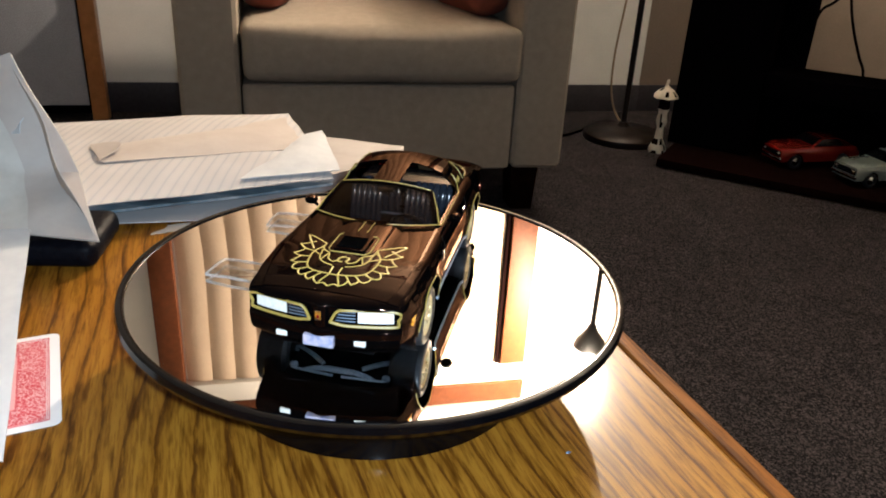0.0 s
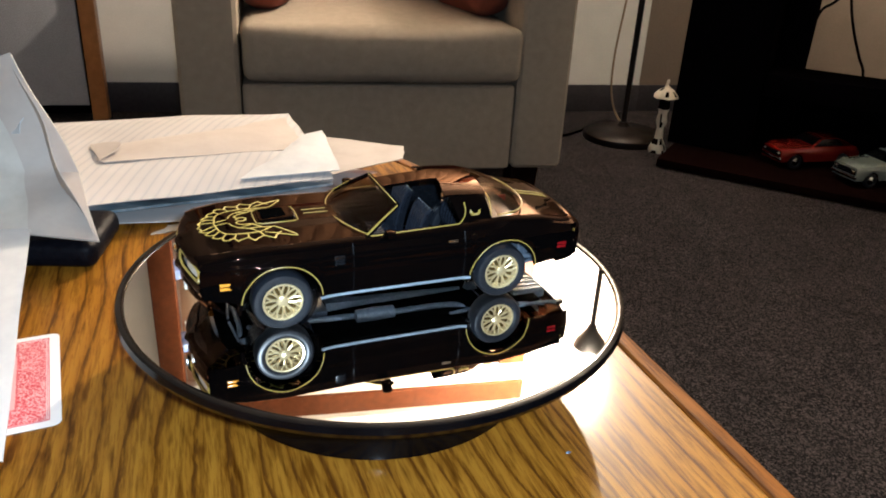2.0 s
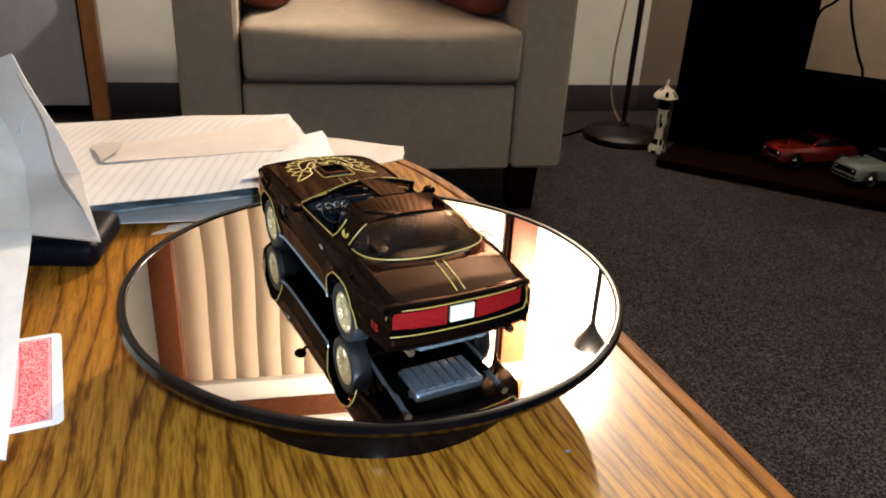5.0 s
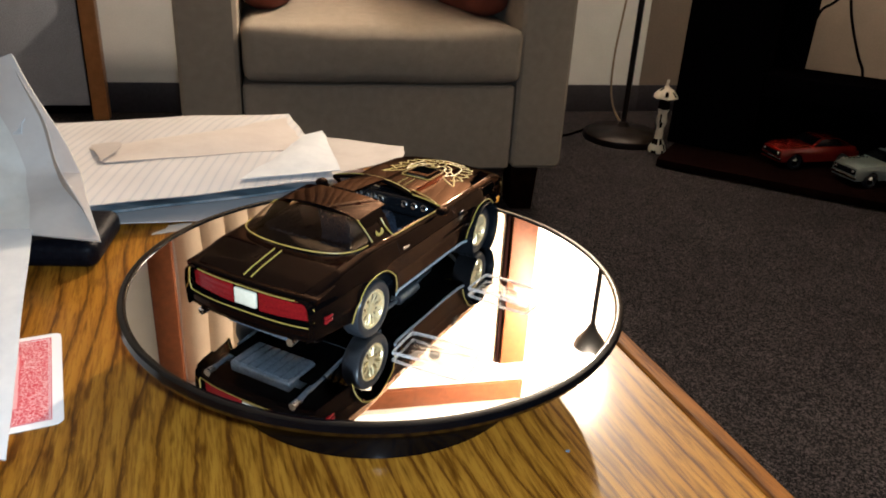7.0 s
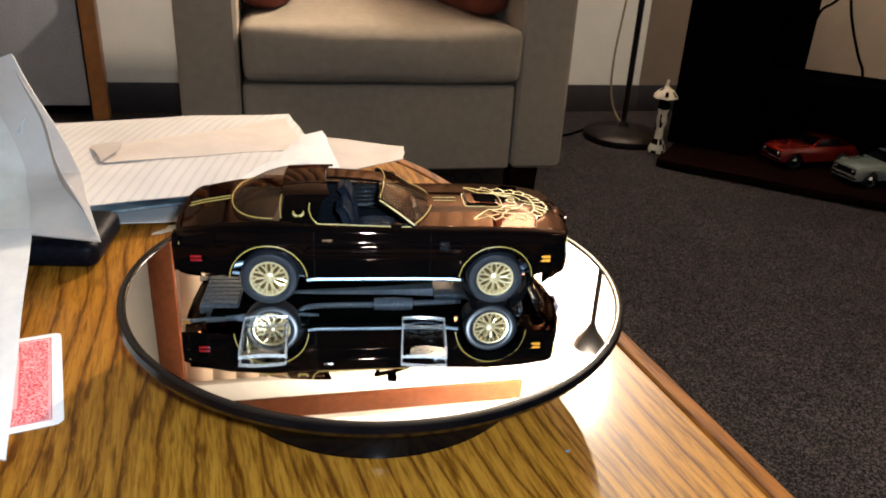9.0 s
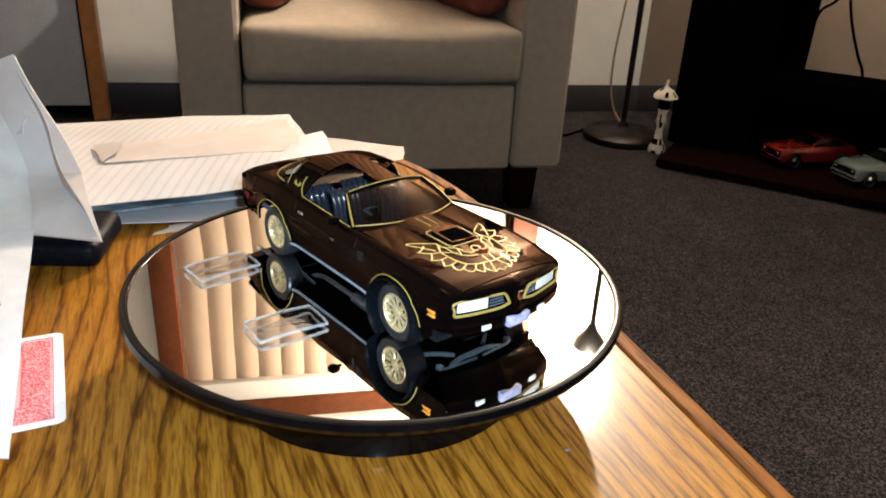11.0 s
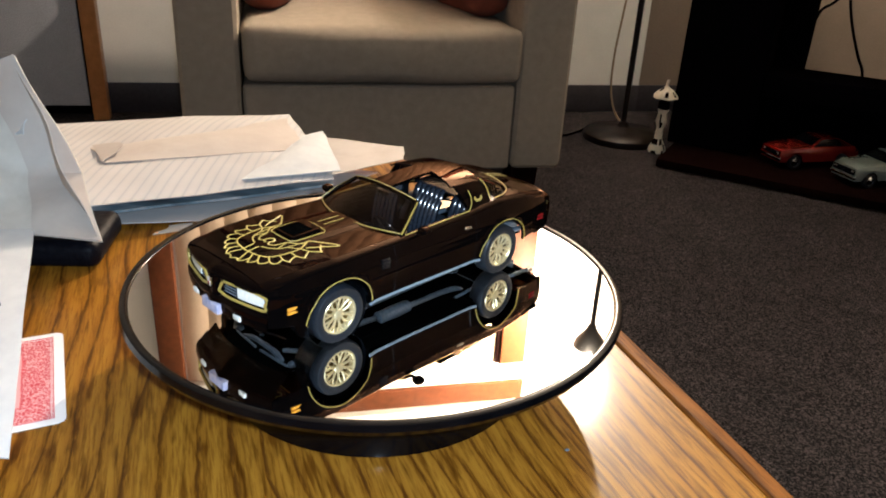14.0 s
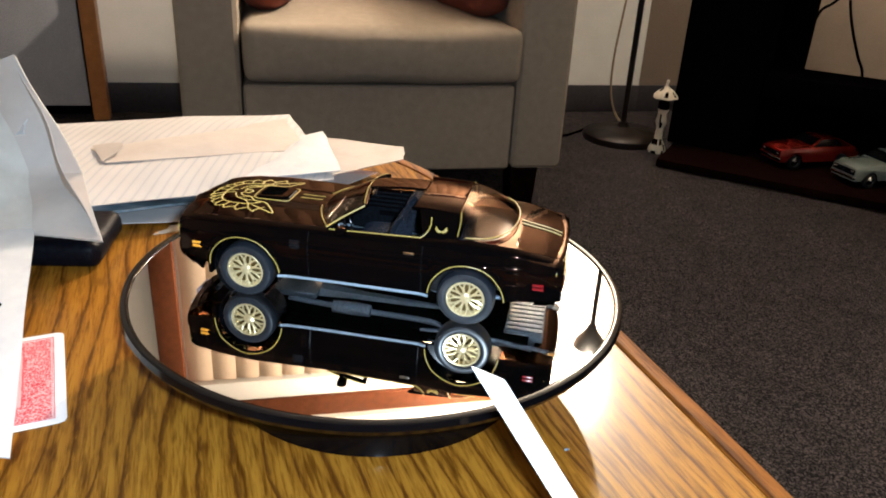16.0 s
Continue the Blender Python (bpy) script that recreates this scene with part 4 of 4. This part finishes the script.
    cpart("front_valance", grid(lambda u, v: (nose_x((2 * u - 1) * 30) - 5.5 - 5 * v, (2 * u - 1) * 30, 12.8 - 4.0 * v), 30, 3, thick=0.8), PAINT)


BIRDGOLD = speckled("bright_gold_decal", (0.42, 0.31, 0.06), (0.50, 0.38, 0.09), 900, 0.42, big=0.15)
# rim gold darkened: shade behind the spokes is put into the colour
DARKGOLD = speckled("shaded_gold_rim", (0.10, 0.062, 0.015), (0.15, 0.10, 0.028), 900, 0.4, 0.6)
car = thing("model_car", pose(0, 0, MIRROR_Z), "glossy black model muscle car with gold stripes, on the mirror", "model car")
build_shell()
build_trim()
build_bird()
build_cabin()
build_wheels()
build_underside()

# the two loose clear roof panels beside the car
FROST, _, _g = material("frosted_clear_edge", (0.85, 0.88, 0.9), 0.15)
_g.inputs["Transmission Weight"].default_value = 0.75
roof_panes = []
for cx, cy, turn in ((-52, -64, 3), (19.5, -66, -4)):
    def sheet(u, v, up=0.0):
        return Vector(((u - 0.5) * 19.5, (v - 0.5) * 33.5, 0.4 + up + 0.7 * math.sin(math.pi * v) + 0.7 * math.sin(math.pi * u)))
    bm = grid(lambda u, v: sheet(u, v, 1.4), 6, 12)
    bm.transform(MM @ pose(cx, cy, 0, 0, 0, turn))
    pane = tagged(part("roof_panel_pane", bm, GLASS, None, "loose clear plastic roof panel lying on the mirror"), category="roof panel", group="loose roof panels")
    rimbm = bmesh.new()
    for up, r in ((0.5, 0.00028), (1.4, 0.0004)):
        for u in (0, 1):
            tube([MM @ (pose(cx, cy, 0, 0, 0, turn) @ sheet(u, v, up)) for v in np.linspace(0, 1, 13)], r, rimbm, 6)
        for v in (0, 1):
            tube([MM @ (pose(cx, cy, 0, 0, 0, turn) @ sheet(u, v, up)) for u in (0, 0.25, 0.5, 0.75, 1)], r, rimbm, 6)
    part("edge_rim", rimbm, FROST, pane, "whitish clear edge")
    roof_panes.append(pane)

# ---- papers and clutter on the table ----
LEDGER, _nt, _b = material("lined_paper", (0.78, 0.74, 0.68), 0.7)
_w = _nt.nodes.new("ShaderNodeTexWave")
_w.inputs["Scale"].default_value, _w.inputs["Distortion"].default_value = 38.0, 0.3
_nt.links.new(coords(_nt), _w.inputs["Vector"])
_n = node(_nt, "ShaderNodeTexNoise", Scale=14.0, Detail=3.0)
_nt.links.new(coords(_nt), _n.inputs["Vector"])
_c = ramp(_nt, _w.outputs["Fac"], [(0.0, (0.44, 0.45, 0.48)), (0.14, (0.53, 0.53, 0.53)), (1.0, (0.56, 0.55, 0.545))])
_s = ramp(_nt, _n.outputs["Fac"], [(0.3, (0.88, 0.86, 0.85)), (0.7, (1, 1, 1))])
_nt.links.new(mix(_nt, 1.0, _c, _s, "MULTIPLY"), _b.inputs["Base Color"])
WARMPAPER = speckled("cream_paper", (0.52, 0.465, 0.42), (0.58, 0.53, 0.48), 40, 0.75, relief=0.2, dist=0.002, big=0.12)


def printed(name, a, c, d, sx, sy):
    """Paper printed with soft bands and blots of ink."""
    m, nt, b = material(name, a, 0.45)
    n = node(nt, "ShaderNodeTexNoise", Scale=9.0, Detail=5.0, Roughness=0.65)
    nt.links.new(coords(nt, (sx, sy, 1)), n.inputs["Vector"])
    nt.links.new(ramp(nt, n.outputs["Fac"], [(0.34, a), (0.5, c), (0.64, d)]), b.inputs["Base Color"])
    return m


BLUEPRINT = printed("blue_printed_paper", (0.025, 0.035, 0.045), (0.15, 0.21, 0.25), (0.50, 0.50, 0.50), 1.0, 3.0)
PINKPRINT = printed("pink_printed_paper", (0.60, 0.57, 0.56), (0.66, 0.62, 0.60), (0.58, 0.36, 0.32), 1.0, 2.2)


def sheet_of(name, corners, wave, mat, label, category, n=20, seed=0.0, thick=0.0006, lift=0.0, ragged=0.003, droop=0.0, group="papers on the table"):
    """A limp sheet between four corners (anticlockwise), which waves a little."""
    a, b, c, d = (Vector(p) for p in corners)

    def f(u, v):
        p = (a.lerp(b, u)).lerp(d.lerp(c, u), v)
        q = Vector((p.x * 9 + seed, p.y * 9, seed))
        p.z += wave * (noise.noise(q) + 0.5 * noise.noise(q * 2.7)) + lift * math.sin(math.pi * u) * math.sin(math.pi * v)
        p.z -= droop * max(0, 1 - v / 0.3) ** 2
        e = ragged * noise.noise(Vector((u * 5 + seed, v * 5, 3.3)))
        p.x += e * (1 if 0.02 < u < 0.98 else 1.6)
        p.y += e
        return p
    ob = part(name, grid(f, n, n, thick=thick), mat, None, label, SPREAD)
    return tagged(ob, category=category, group=group)


T = TABLE_Z
sheet_of("newspaper", [(-0.224, 0.150, T + 0.003), (-0.112, 0.180, T + 0.004), (-0.030, 0.300, T + 0.005), (-0.33, 0.36, T + 0.004)], 0.002, PINKPRINT, "pink and blue printed newspaper sheet on the table", "newspaper", seed=1.0)
sheet_of("newspaper", [(-0.238, 0.156, T + 0.009), (-0.064, 0.250, T + 0.011), (-0.13, 0.36, T + 0.012), (-0.34, 0.33, T + 0.010)], 0.004, BLUEPRINT, "dark blue printed newspaper under the papers", "newspaper", seed=2.0)
sheet_of("newspaper", [(-0.234, 0.138, T + 0.0145), (-0.060, 0.226, T + 0.017), (-0.14, 0.36, T + 0.018), (-0.35, 0.32, T + 0.017)], 0.003, BLUEPRINT, "blue printed newspaper folded in the stack", "newspaper", seed=3.5, thick=0.002)
sheet_of("paper_sheet", [(-0.236, 0.136, T + 0.026), (-0.058, 0.224, T + 0.029), (-0.132, 0.408, T + 0.028), (-0.352, 0.318, T + 0.027)], 0.003, LEDGER, "large cream lined paper on top of the stack", "paper", seed=4.2, lift=0.006, droop=0.005, ragged=0.0012)
sheet_of("paper_sheet", [(-0.064, 0.244, T + 0.018), (-0.006, 0.292, T + 0.022), (-0.008, 0.324, T + 0.024), (-0.10, 0.345, T + 0.022)], 0.002, WARMPAPER, "cream paper corner jutting from the stack", "paper", seed=5.0, ragged=0.001)
env = sheet_of("envelope", [(-0.240, 0.210, T + 0.0305), (-0.092, 0.272, T + 0.0318), (-0.128, 0.372, T + 0.0305), (-0.268, 0.25, T + 0.0300)], 0.0012, WARMPAPER, "cream open envelope lying on the lined paper", "envelope", seed=6.3, lift=0.0055)
sheet_of("paper_sheet", [(-0.128, 0.200, T + 0.0270), (-0.054, 0.232, T + 0.0280), (-0.084, 0.326, T + 0.0335), (-0.098, 0.306, T + 0.0345)], 0.0012, PAPER_W, "white paper corner folded over the stack", "paper", seed=8.0, lift=0.004, ragged=0.001)
part("flap", grid(lambda u, v: Vector((-0.268, 0.252, T + 0.0315)).lerp(Vector((-0.242, 0.212, T + 0.0315)), u) + Vector((0.018, 0.010, 0.006)) * v * math.sin(math.pi * u), 10, 4, thick=0.0005), WARMPAPER, env, "raised pointed flap")


SACKPAPER = speckled("off_white_sack_paper", (0.58, 0.55, 0.49), (0.66, 0.63, 0.57), 60, 0.7, relief=0.3, dist=0.002, big=0.12)


# a crumpled white paper sack that stands at the back
def sack(u, v):
    # u along the visible right edge's height, v across
    foot = Vector((-0.183, 0.074, T + 0.026)).lerp(Vector((-0.38, 0.10, T + 0.022)), v)
    crest = Vector((-0.262, 0.152, T + 0.124)).lerp(Vector((-0.40, 0.17, T + 0.07)), v ** 0.7)
    mid = Vector((-0.219, 0.132, T + 0.050)).lerp(Vector((-0.39, 0.13, T + 0.05)), v)
    p = foot.lerp(mid, min(1, 2 * u)) if u < 0.5 else mid.lerp(crest, 2 * u - 1)
    q = Vector((p.x * 22, p.y * 22, p.z * 22))
    p += 0.008 * noise.noise_vector(q) * min(1, 6 * u) * (0.25 + 0.75 * min(1, 5 * v)) + Vector((0, -0.010, 0.006)) * math.sin(math.pi * u) * math.sin(math.pi * min(1, 1.6 * v)) ** 2
    return p


sack_ob = tagged(part("paper_sack", grid(sack, 26, 26, thick=0.0007), SACKPAPER, None, "crumpled white paper propped over a black case", SPREAD), category="paper", group="papers on the table")


def sack_back(u, v):
    p = Vector((-0.183, 0.076, T + 0.0265)).lerp(Vector((-0.262, 0.154, T + 0.124)), u)
    p = p + Vector((-0.07 * v - 0.004, 0.10 * v, -0.045 * v * u - 0.012 * v))
    return p + 0.004 * noise.noise_vector(p * 25)


# the facet towards the lamp has its warm light put into the paper colour
part("lamp_side_strip", grid(lambda u, v: sack(u, 0.24 * v * (1 - 0.5 * u)) + Vector((0.0, -0.0016, 0.0014)), 24, 6, thick=0.0004), WARMPAPER, sack_ob, "strip along the fold, coloured for the lamp's warm light")
part("inner_ply", grid(sack_back, 24, 14, thick=0.0007), WARMPAPER, sack_ob, "cream inner ply folded back")
top_tag = sheet_of("paper_scrap", [(-0.30, 0.14, T + 0.075), (-0.255, 0.132, T + 0.078), (-0.252, 0.15, T + 0.103), (-0.29, 0.16, T + 0.10)], 0.004, PAPER_W, "torn white scrap in the crumpled paper", "paper", n=8, seed=9.1)

LEATHER = speckled("black_leather", (0.003, 0.003, 0.005), (0.006, 0.006, 0.009), 260, 0.45, spec=0.08, relief=0.5, dist=0.001)
case_bm = cushion((-0.35, 0.078, 0.0), (-0.196, 0.140, 0.018), 0.003, 0.008)
case_bm.transform(Matrix.Translation((-0.25, 0.09, T + 0.002)) @ pose(0, 0, 0, 0, 0, 6) @ Matrix.Translation((0.25, -0.09, 0)))
case = tagged(part("black_case", case_bm, LEATHER, None, "black leather case lying under the papers", SPREAD), category="case")
part("seam_piping", tube([(-0.340 + 0.140 * k / 12, 0.0765 + 0.0150 * k / 12 - 0.007, T + 0.011) for k in range(13)], 0.0014), LEATHER, case)
part("snap", lathe([(0, 0), (0.004, 0), (0.0036, 0.0014), (0, 0.002)], 14), STEEL, case, "small metal snap", pose(-0.215, 0.090, T + 0.0225))

# a white sheet that lies over the card
near = sheet_of("paper_sheet", [(-0.36, -0.10, T + 0.010), (-0.143, -0.114, T + 0.012), (-0.231, 0.083, T + 0.0285), (-0.37, 0.06, T + 0.0285)], 0.0012, PAPER_W, "plain white paper sheet lying over the card", "paper", seed=11.0, ragged=0.0004)
part("ink_bar", boxed((-0.222, -0.010, T + 0.0205), (-0.2055, -0.004, T + 0.0225)), BLACKWOOD, near, "short dark printed bar")

# ---- the playing card ----
CARD_W, _, _b = material("white_card_stock", (0.84, 0.84, 0.83), 0.35)
CARDRED, _nt, _b = material("red_card_scrollwork", (0.62, 0.05, 0.07), 0.35)
_v = _nt.nodes.new("ShaderNodeTexVoronoi")
_v.feature = "DISTANCE_TO_EDGE"
_v.inputs["Scale"].default_value = 520.0
_n = node(_nt, "ShaderNodeTexNoise", Scale=420.0, Detail=2.0)
_vec = coords(_nt)
_nt.links.new(_vec, _n.inputs["Vector"])
_nt.links.new(mix(_nt, 0.003, _vec, _n.outputs["Color"], "ADD"), _v.inputs["Vector"])
_nt.links.new(ramp(_nt, _v.outputs["Distance"], [(0.03, (0.76, 0.50, 0.50)), (0.12, (0.55, 0.04, 0.06))]), _b.inputs["Base Color"])
RED, _, _b = material("red_card_ink", (0.62, 0.07, 0.09), 0.35)
PINK, _, _b = material("pale_red_card_ink", (0.80, 0.42, 0.42), 0.35)


def flat_card(w, h, r, z, t):
    bm = bmesh.new()
    pts = []
    for cx, cy, a0 in ((w / 2 - r, h / 2 - r, 0), (-w / 2 + r, h / 2 - r, 90), (-w / 2 + r, -h / 2 + r, 180), (w / 2 - r, -h / 2 + r, 270)):
        for k in range(6):
            a = radians(a0 + 18 * k)
            pts.append((cx + r * math.cos(a), cy + r * math.sin(a)))
    f = bm.faces.new([bm.verts.new((x, y, z)) for x, y in pts])
    ext = bmesh.ops.extrude_face_region(bm, geom=[f])
    bmesh.ops.translate(bm, verts=[v for v in ext["geom"] if isinstance(v, bmesh.types.BMVert)], vec=(0, 0, t))
    return bm


card_turn = math.degrees(math.atan2(-0.078, 0.039)) + 90
CARD = Matrix.Translation((-0.1595, -0.034, T + 0.0003)) @ pose(0, 0, 0, 0, 0, card_turn) @ pose(-0.0315, 0, 0)
card = tagged(part("playing_card", flat_card(0.063, 0.088, 0.004, 0, 0.0003), CARD_W, None, "red-backed playing card lying face down on the table", SPREAD @ CARD), category="playing card")
part("back_print", flat_card(0.050, 0.076, 0.0006, 0.00031, 0.00003), CARDRED, card)
part("inner_panel", flat_card(0.0225, 0.050, 0.0006, 0.00045, 0.00004), PINK, card)
for w, h, ww in ((0.0525, 0.0785, 0.0005), (0.0510, 0.0770, 0.0003), (0.0235, 0.0510, 0.0004)):
    ln = bmesh.new()
    for x0, y0, x1, y1 in ((-w, -h, w, -h), (-w, h, w, h), (-w, -h, -w, h), (w, -h, w, h)):
        box(ln, (min(x0, x1) / 2 - ww / 2, min(y0, y1) / 2 - ww / 2, 0.0005), (max(x0, x1) / 2 + ww / 2, max(y0, y1) / 2 + ww / 2, 0.00056))
    part("border_line", ln, RED, card)
for y in (-0.0145, 0.0, 0.0145):
    rg = lathe([(0.0086, 0.00052), (0.0086, 0.00062), (0.0074, 0.00062), (0.0074, 0.00052)], 36)
    part("ring", rg, CARD_W if y else RED, card, m=pose(0.0, y, 0.00002))
    part("roundel", lathe([(0.0, 0.00050), (0.0070, 0.00050), (0.0070, 0.00056), (0.0, 0.00056)], 30), CARDRED, card, m=pose(0.0, y, 0.0))

sheet_of("paper_scrap", [(-0.178, 0.146, T + 0.0005), (-0.164, 0.154, T + 0.0006), (-0.158, 0.170, T + 0.001), (-0.173, 0.164, T + 0.0007)], 0.0004, WARMPAPER, "small torn printed paper scrap on the table", "paper", n=6, seed=3.0, group="")
crumb = lathe([(0, 0), (0.0009, 0.0002), (0.0006, 0.0006), (0, 0.0007)], 7)
for v in crumb.verts:
    v.co.x *= 1.5
tagged(part("crumb", crumb, STEEL, None, "tiny white crumb on the table", SPREAD @ pose(0.098, -0.0735, T + 0.0002, 0, 0, 20)), category="crumb")

# ---- the white stick that comes in at the end ----
STICK_W = speckled("white_plastic", (0.84, 0.85, 0.86), (0.88, 0.89, 0.90), 300, 0.4, big=0.05)
sb = boxed((0.0, -0.005, -0.0011), (0.165, 0.005, 0.0011), 0.0007, 2)
for v in sb.verts:
    if v.co.x < 0.02:
        v.co.x += 0.010 * (v.co.y + 0.005) / 0.010
for v in sb.verts:
    v.co.y *= 0.72
stick = tagged(part("stick", sb, STICK_W, None, "flat white plastic stick with a slanted tip"), category="stick")


def stick_pose(tip, tail, face):
    x = (Vector(tail) - Vector(tip)).normalized()
    z = Vector(face)
    y = z.cross(x).normalized()
    z = x.cross(y)
    return Matrix.Translation(tip) @ Matrix((x, y, z)).transposed().to_4x4()


# ---- on the floor and the stand ----
def figurine():
    """A small statuette on the carpet, plain."""
    bm = lathe([(0.0, 0.0), (0.026, 0.0), (0.028, 0.010), (0.020, 0.028), (0.013, 0.045), (0.012, 0.08), (0.018, 0.10), (0.014, 0.125), (0.018, 0.140),
                (0.016, 0.160), (0.012, 0.174), (0.038, 0.176), (0.037, 0.182), (0.024, 0.198), (0.010, 0.206), (0.005, 0.212), (0.004, 0.228), (0.0, 0.232)], 20)
    for v in bm.verts:
        v.co += 0.003 * noise.noise_vector(v.co * 60)
    bmesh.ops.recalc_face_normals(bm, faces=bm.faces)
    for f in bm.faces:
        z = f.calc_center_median().z
        f.material_index = 1 if (0.135 < z < 0.172) or noise.noise(f.calc_center_median() * 70) > 0.28 else 0
    return bm


WHITEGLAZE = speckled("white_glaze", (0.62, 0.57, 0.47), (0.72, 0.67, 0.57), 90, 0.35)
tagged(part("figurine", figurine(), [WHITEGLAZE, DARKWOOD], None, "small white and dark statuette on the carpet", pose(0.700, 2.0, 0.0)), category="figurine")


def small_car(paint, label, m):
    """An old two-door model saloon, about 24 cm long."""
    ob = thing("toy_car", m @ Matrix.Scale(1.2, 4), label, "model car", "model cars on the stand")
    top = curve_of((-0.115, 0.045), (-0.10, 0.052), (0.0, 0.053), (0.09, 0.050), (0.112, 0.045))
    wid = curve_of((-0.115, 0.038), (-0.09, 0.043), (0.08, 0.043), (0.112, 0.037))
    axs, hz, ar = (0.07, -0.068), 0.0165, 0.0205

    def low(x):
        z = 0.016
        for a in axs:
            if abs(x - a) < ar:
                z = max(z, hz + math.sqrt(ar * ar - (x - a) ** 2))
        return z
    bm = bmesh.new()
    rows = []
    for i in range(61):
        x = -0.115 + 0.227 * i / 60
        lo, hi, w = low(x), top(x), wid(x)
        half = [(w - 0.002, lo), (w, lo * 0.6 + hi * 0.4), (w - 0.0015, hi - 0.005), (w - 0.005, hi), (w * 0.5, hi + 0.002), (0, hi + 0.0025)]
        rows.append([bm.verts.new((x, y, z)) for y, z in half] + [bm.verts.new((x, -y, z)) for y, z in half[-2::-1]])
    for a, b in zip(rows, rows[1:]):
        for k in range(len(a) - 1):
            bm.faces.new((a[k], b[k], b[k + 1], a[k + 1]))
    bm.faces.new(rows[0])
    bm.faces.new(rows[-1])
    part("body", bm, paint, ob)

    def roof(u, v):
        x = [0.03, 0.002, -0.012, -0.045, -0.06, -0.095]
        z = [0.053, 0.071, 0.0745, 0.0740, 0.070, 0.0535]
        k = min(4, int(u * 5))
        f = u * 5 - k
        q = 2 * v - 1
        zz = z[k] * (1 - f) + z[k + 1] * f
        return (x[k] * (1 - f) + x[k + 1] * f, q * (0.039 - 0.35 * (zz - 0.053)), zz - 0.0025 * q * q)
    part("roof", grid(roof, 20, 10, thick=0.001), paint, ob)
    for s in (1, -1):
        wn = bmesh.new()
        box(wn, (-0.062, s * 0.0345 - 0.001, 0.053), (0.014, s * 0.0345 + 0.001, 0.0705), 0.0008)
        for v in wn.verts:
            if v.co.z > 0.06:
                v.co.x = -0.024 + (v.co.x + 0.024) * 0.7
                v.co.y -= s * 0.0035
        part("side_window", wn, MATBLACK, ob)
        part("headlight", lathe([(0, 0), (0.005, 0), (0.004, 0.003), (0, 0.004)], 14), CHROME, ob, m=pose(0.1125, s * 0.026, 0.036, 0, 90, 0))
    part("windshield", grid(lambda u, v: (0.0285 - 0.026 * v, (2 * u - 1) * (0.035 - 0.006 * v), 0.0565 + 0.0155 * v), 8, 4, thick=0.0008), MATBLACK, ob)
    part("bumper", boxed((0.110, -0.038, 0.020), (0.117, 0.038, 0.027), 0.002), CHROME, ob)
    part("bumper", boxed((-0.120, -0.038, 0.022), (-0.114, 0.038, 0.029), 0.002), CHROME, ob)
    part("grille", boxed((0.111, -0.033, 0.029), (0.1145, 0.033, 0.042), 0.001), MATBLACK, ob)
    part("chassis", boxed((-0.09, -0.034, 0.012), (0.09, 0.034, 0.022), 0.002), MATBLACK, ob)
    for x in axs:
        for s in (1, -1):
            wh = part("wheel", lathe([(0, -0.006), (0.0155, -0.006), (0.0165, -0.004), (0.0165, 0.004), (0.0155, 0.006), (0.011, 0.0062), (0.0105, 0.004), (0, 0.004)], 26, axis="y"), RUBBER, ob,
                      m=pose(x, s * 0.0365, hz, 0, 0, 0 if s > 0 else 180))
            part("hubcap", lathe([(0.0, 0.007), (0.004, 0.0066), (0.0102, 0.0045), (0.0100, 0.0042), (0, 0.0042)], 20, axis="y"), CHROME, wh)
    return ob


REDPAINT = speckled("red_enamel", (0.13, 0.008, 0.006), (0.17, 0.011, 0.008), 300, 0.25, coat=0.5)
PALEPAINT = speckled("pale_green_enamel", (0.16, 0.20, 0.19), (0.21, 0.25, 0.24), 300, 0.25, coat=0.5)
small_car(REDPAINT, "red model coupe on the stand's bottom board", Matrix.Translation((1.125, 1.875, 0.0285)) @ pose(0, 0, 0, 0, 0, 196))
small_car(PALEPAINT, "pale green model saloon on the stand's bottom board", Matrix.Translation((1.275, 1.735, 0.0285)) @ pose(0, 0, 0, 0, 0, 198))


def motions():
    walk(platter, [(t, spin(t)) for t in TIMES])
    walk(car, [(t, Matrix.Translation((0, 0, MIRROR_Z)) @ spin(t) @ pose(0, CAR_SIDE, 0)) for t in TIMES])
    for pane in roof_panes:
        walk(pane, [(t, Matrix.Translation((0, 0, MIRROR_Z + 0.0004)) @ spin(t)) for t in TIMES])
    rest = stick_pose((0.08, -0.24, 0.4565), (0.13, -0.38, 0.4565), (0, 0, 1))
    to_eye = (0.0, -0.91, 0.41)
    below = stick_pose((-0.0219, -0.1799, 0.5102), (-0.0056, -0.1877, 0.4931), to_eye)
    walk(stick, [(0.0, rest), (1.2, rest), (1.5, below),
                 (1.6, stick_pose((-0.0270, -0.1681, 0.5361), (-0.0179, -0.1763, 0.5183), to_eye)),
                 (1.7, stick_pose((0.0147, -0.2926, 0.6366), (0.0174, -0.2953, 0.6308), to_eye)),
                 (1.8, stick_pose((0.0200, -0.3000, 0.5900), (0.0240, -0.3040, 0.5810), to_eye)), (2.3, rest), (8.0, rest), (15.3, rest),
                 (15.6, stick_pose((0.052, -0.236, 0.545), (0.078, -0.262, 0.508), to_eye)),
                 (15.8, stick_pose((0.0498, -0.2284, 0.5726), (0.0741, -0.2439, 0.5386), to_eye)),
                 (15.9, stick_pose((0.0510, -0.2060, 0.5745), (0.0801, -0.2264, 0.536), to_eye)),
                 (16.0, stick_pose((0.0483, -0.1482, 0.5556), (0.101, -0.1795, 0.487), to_eye))])


motions()
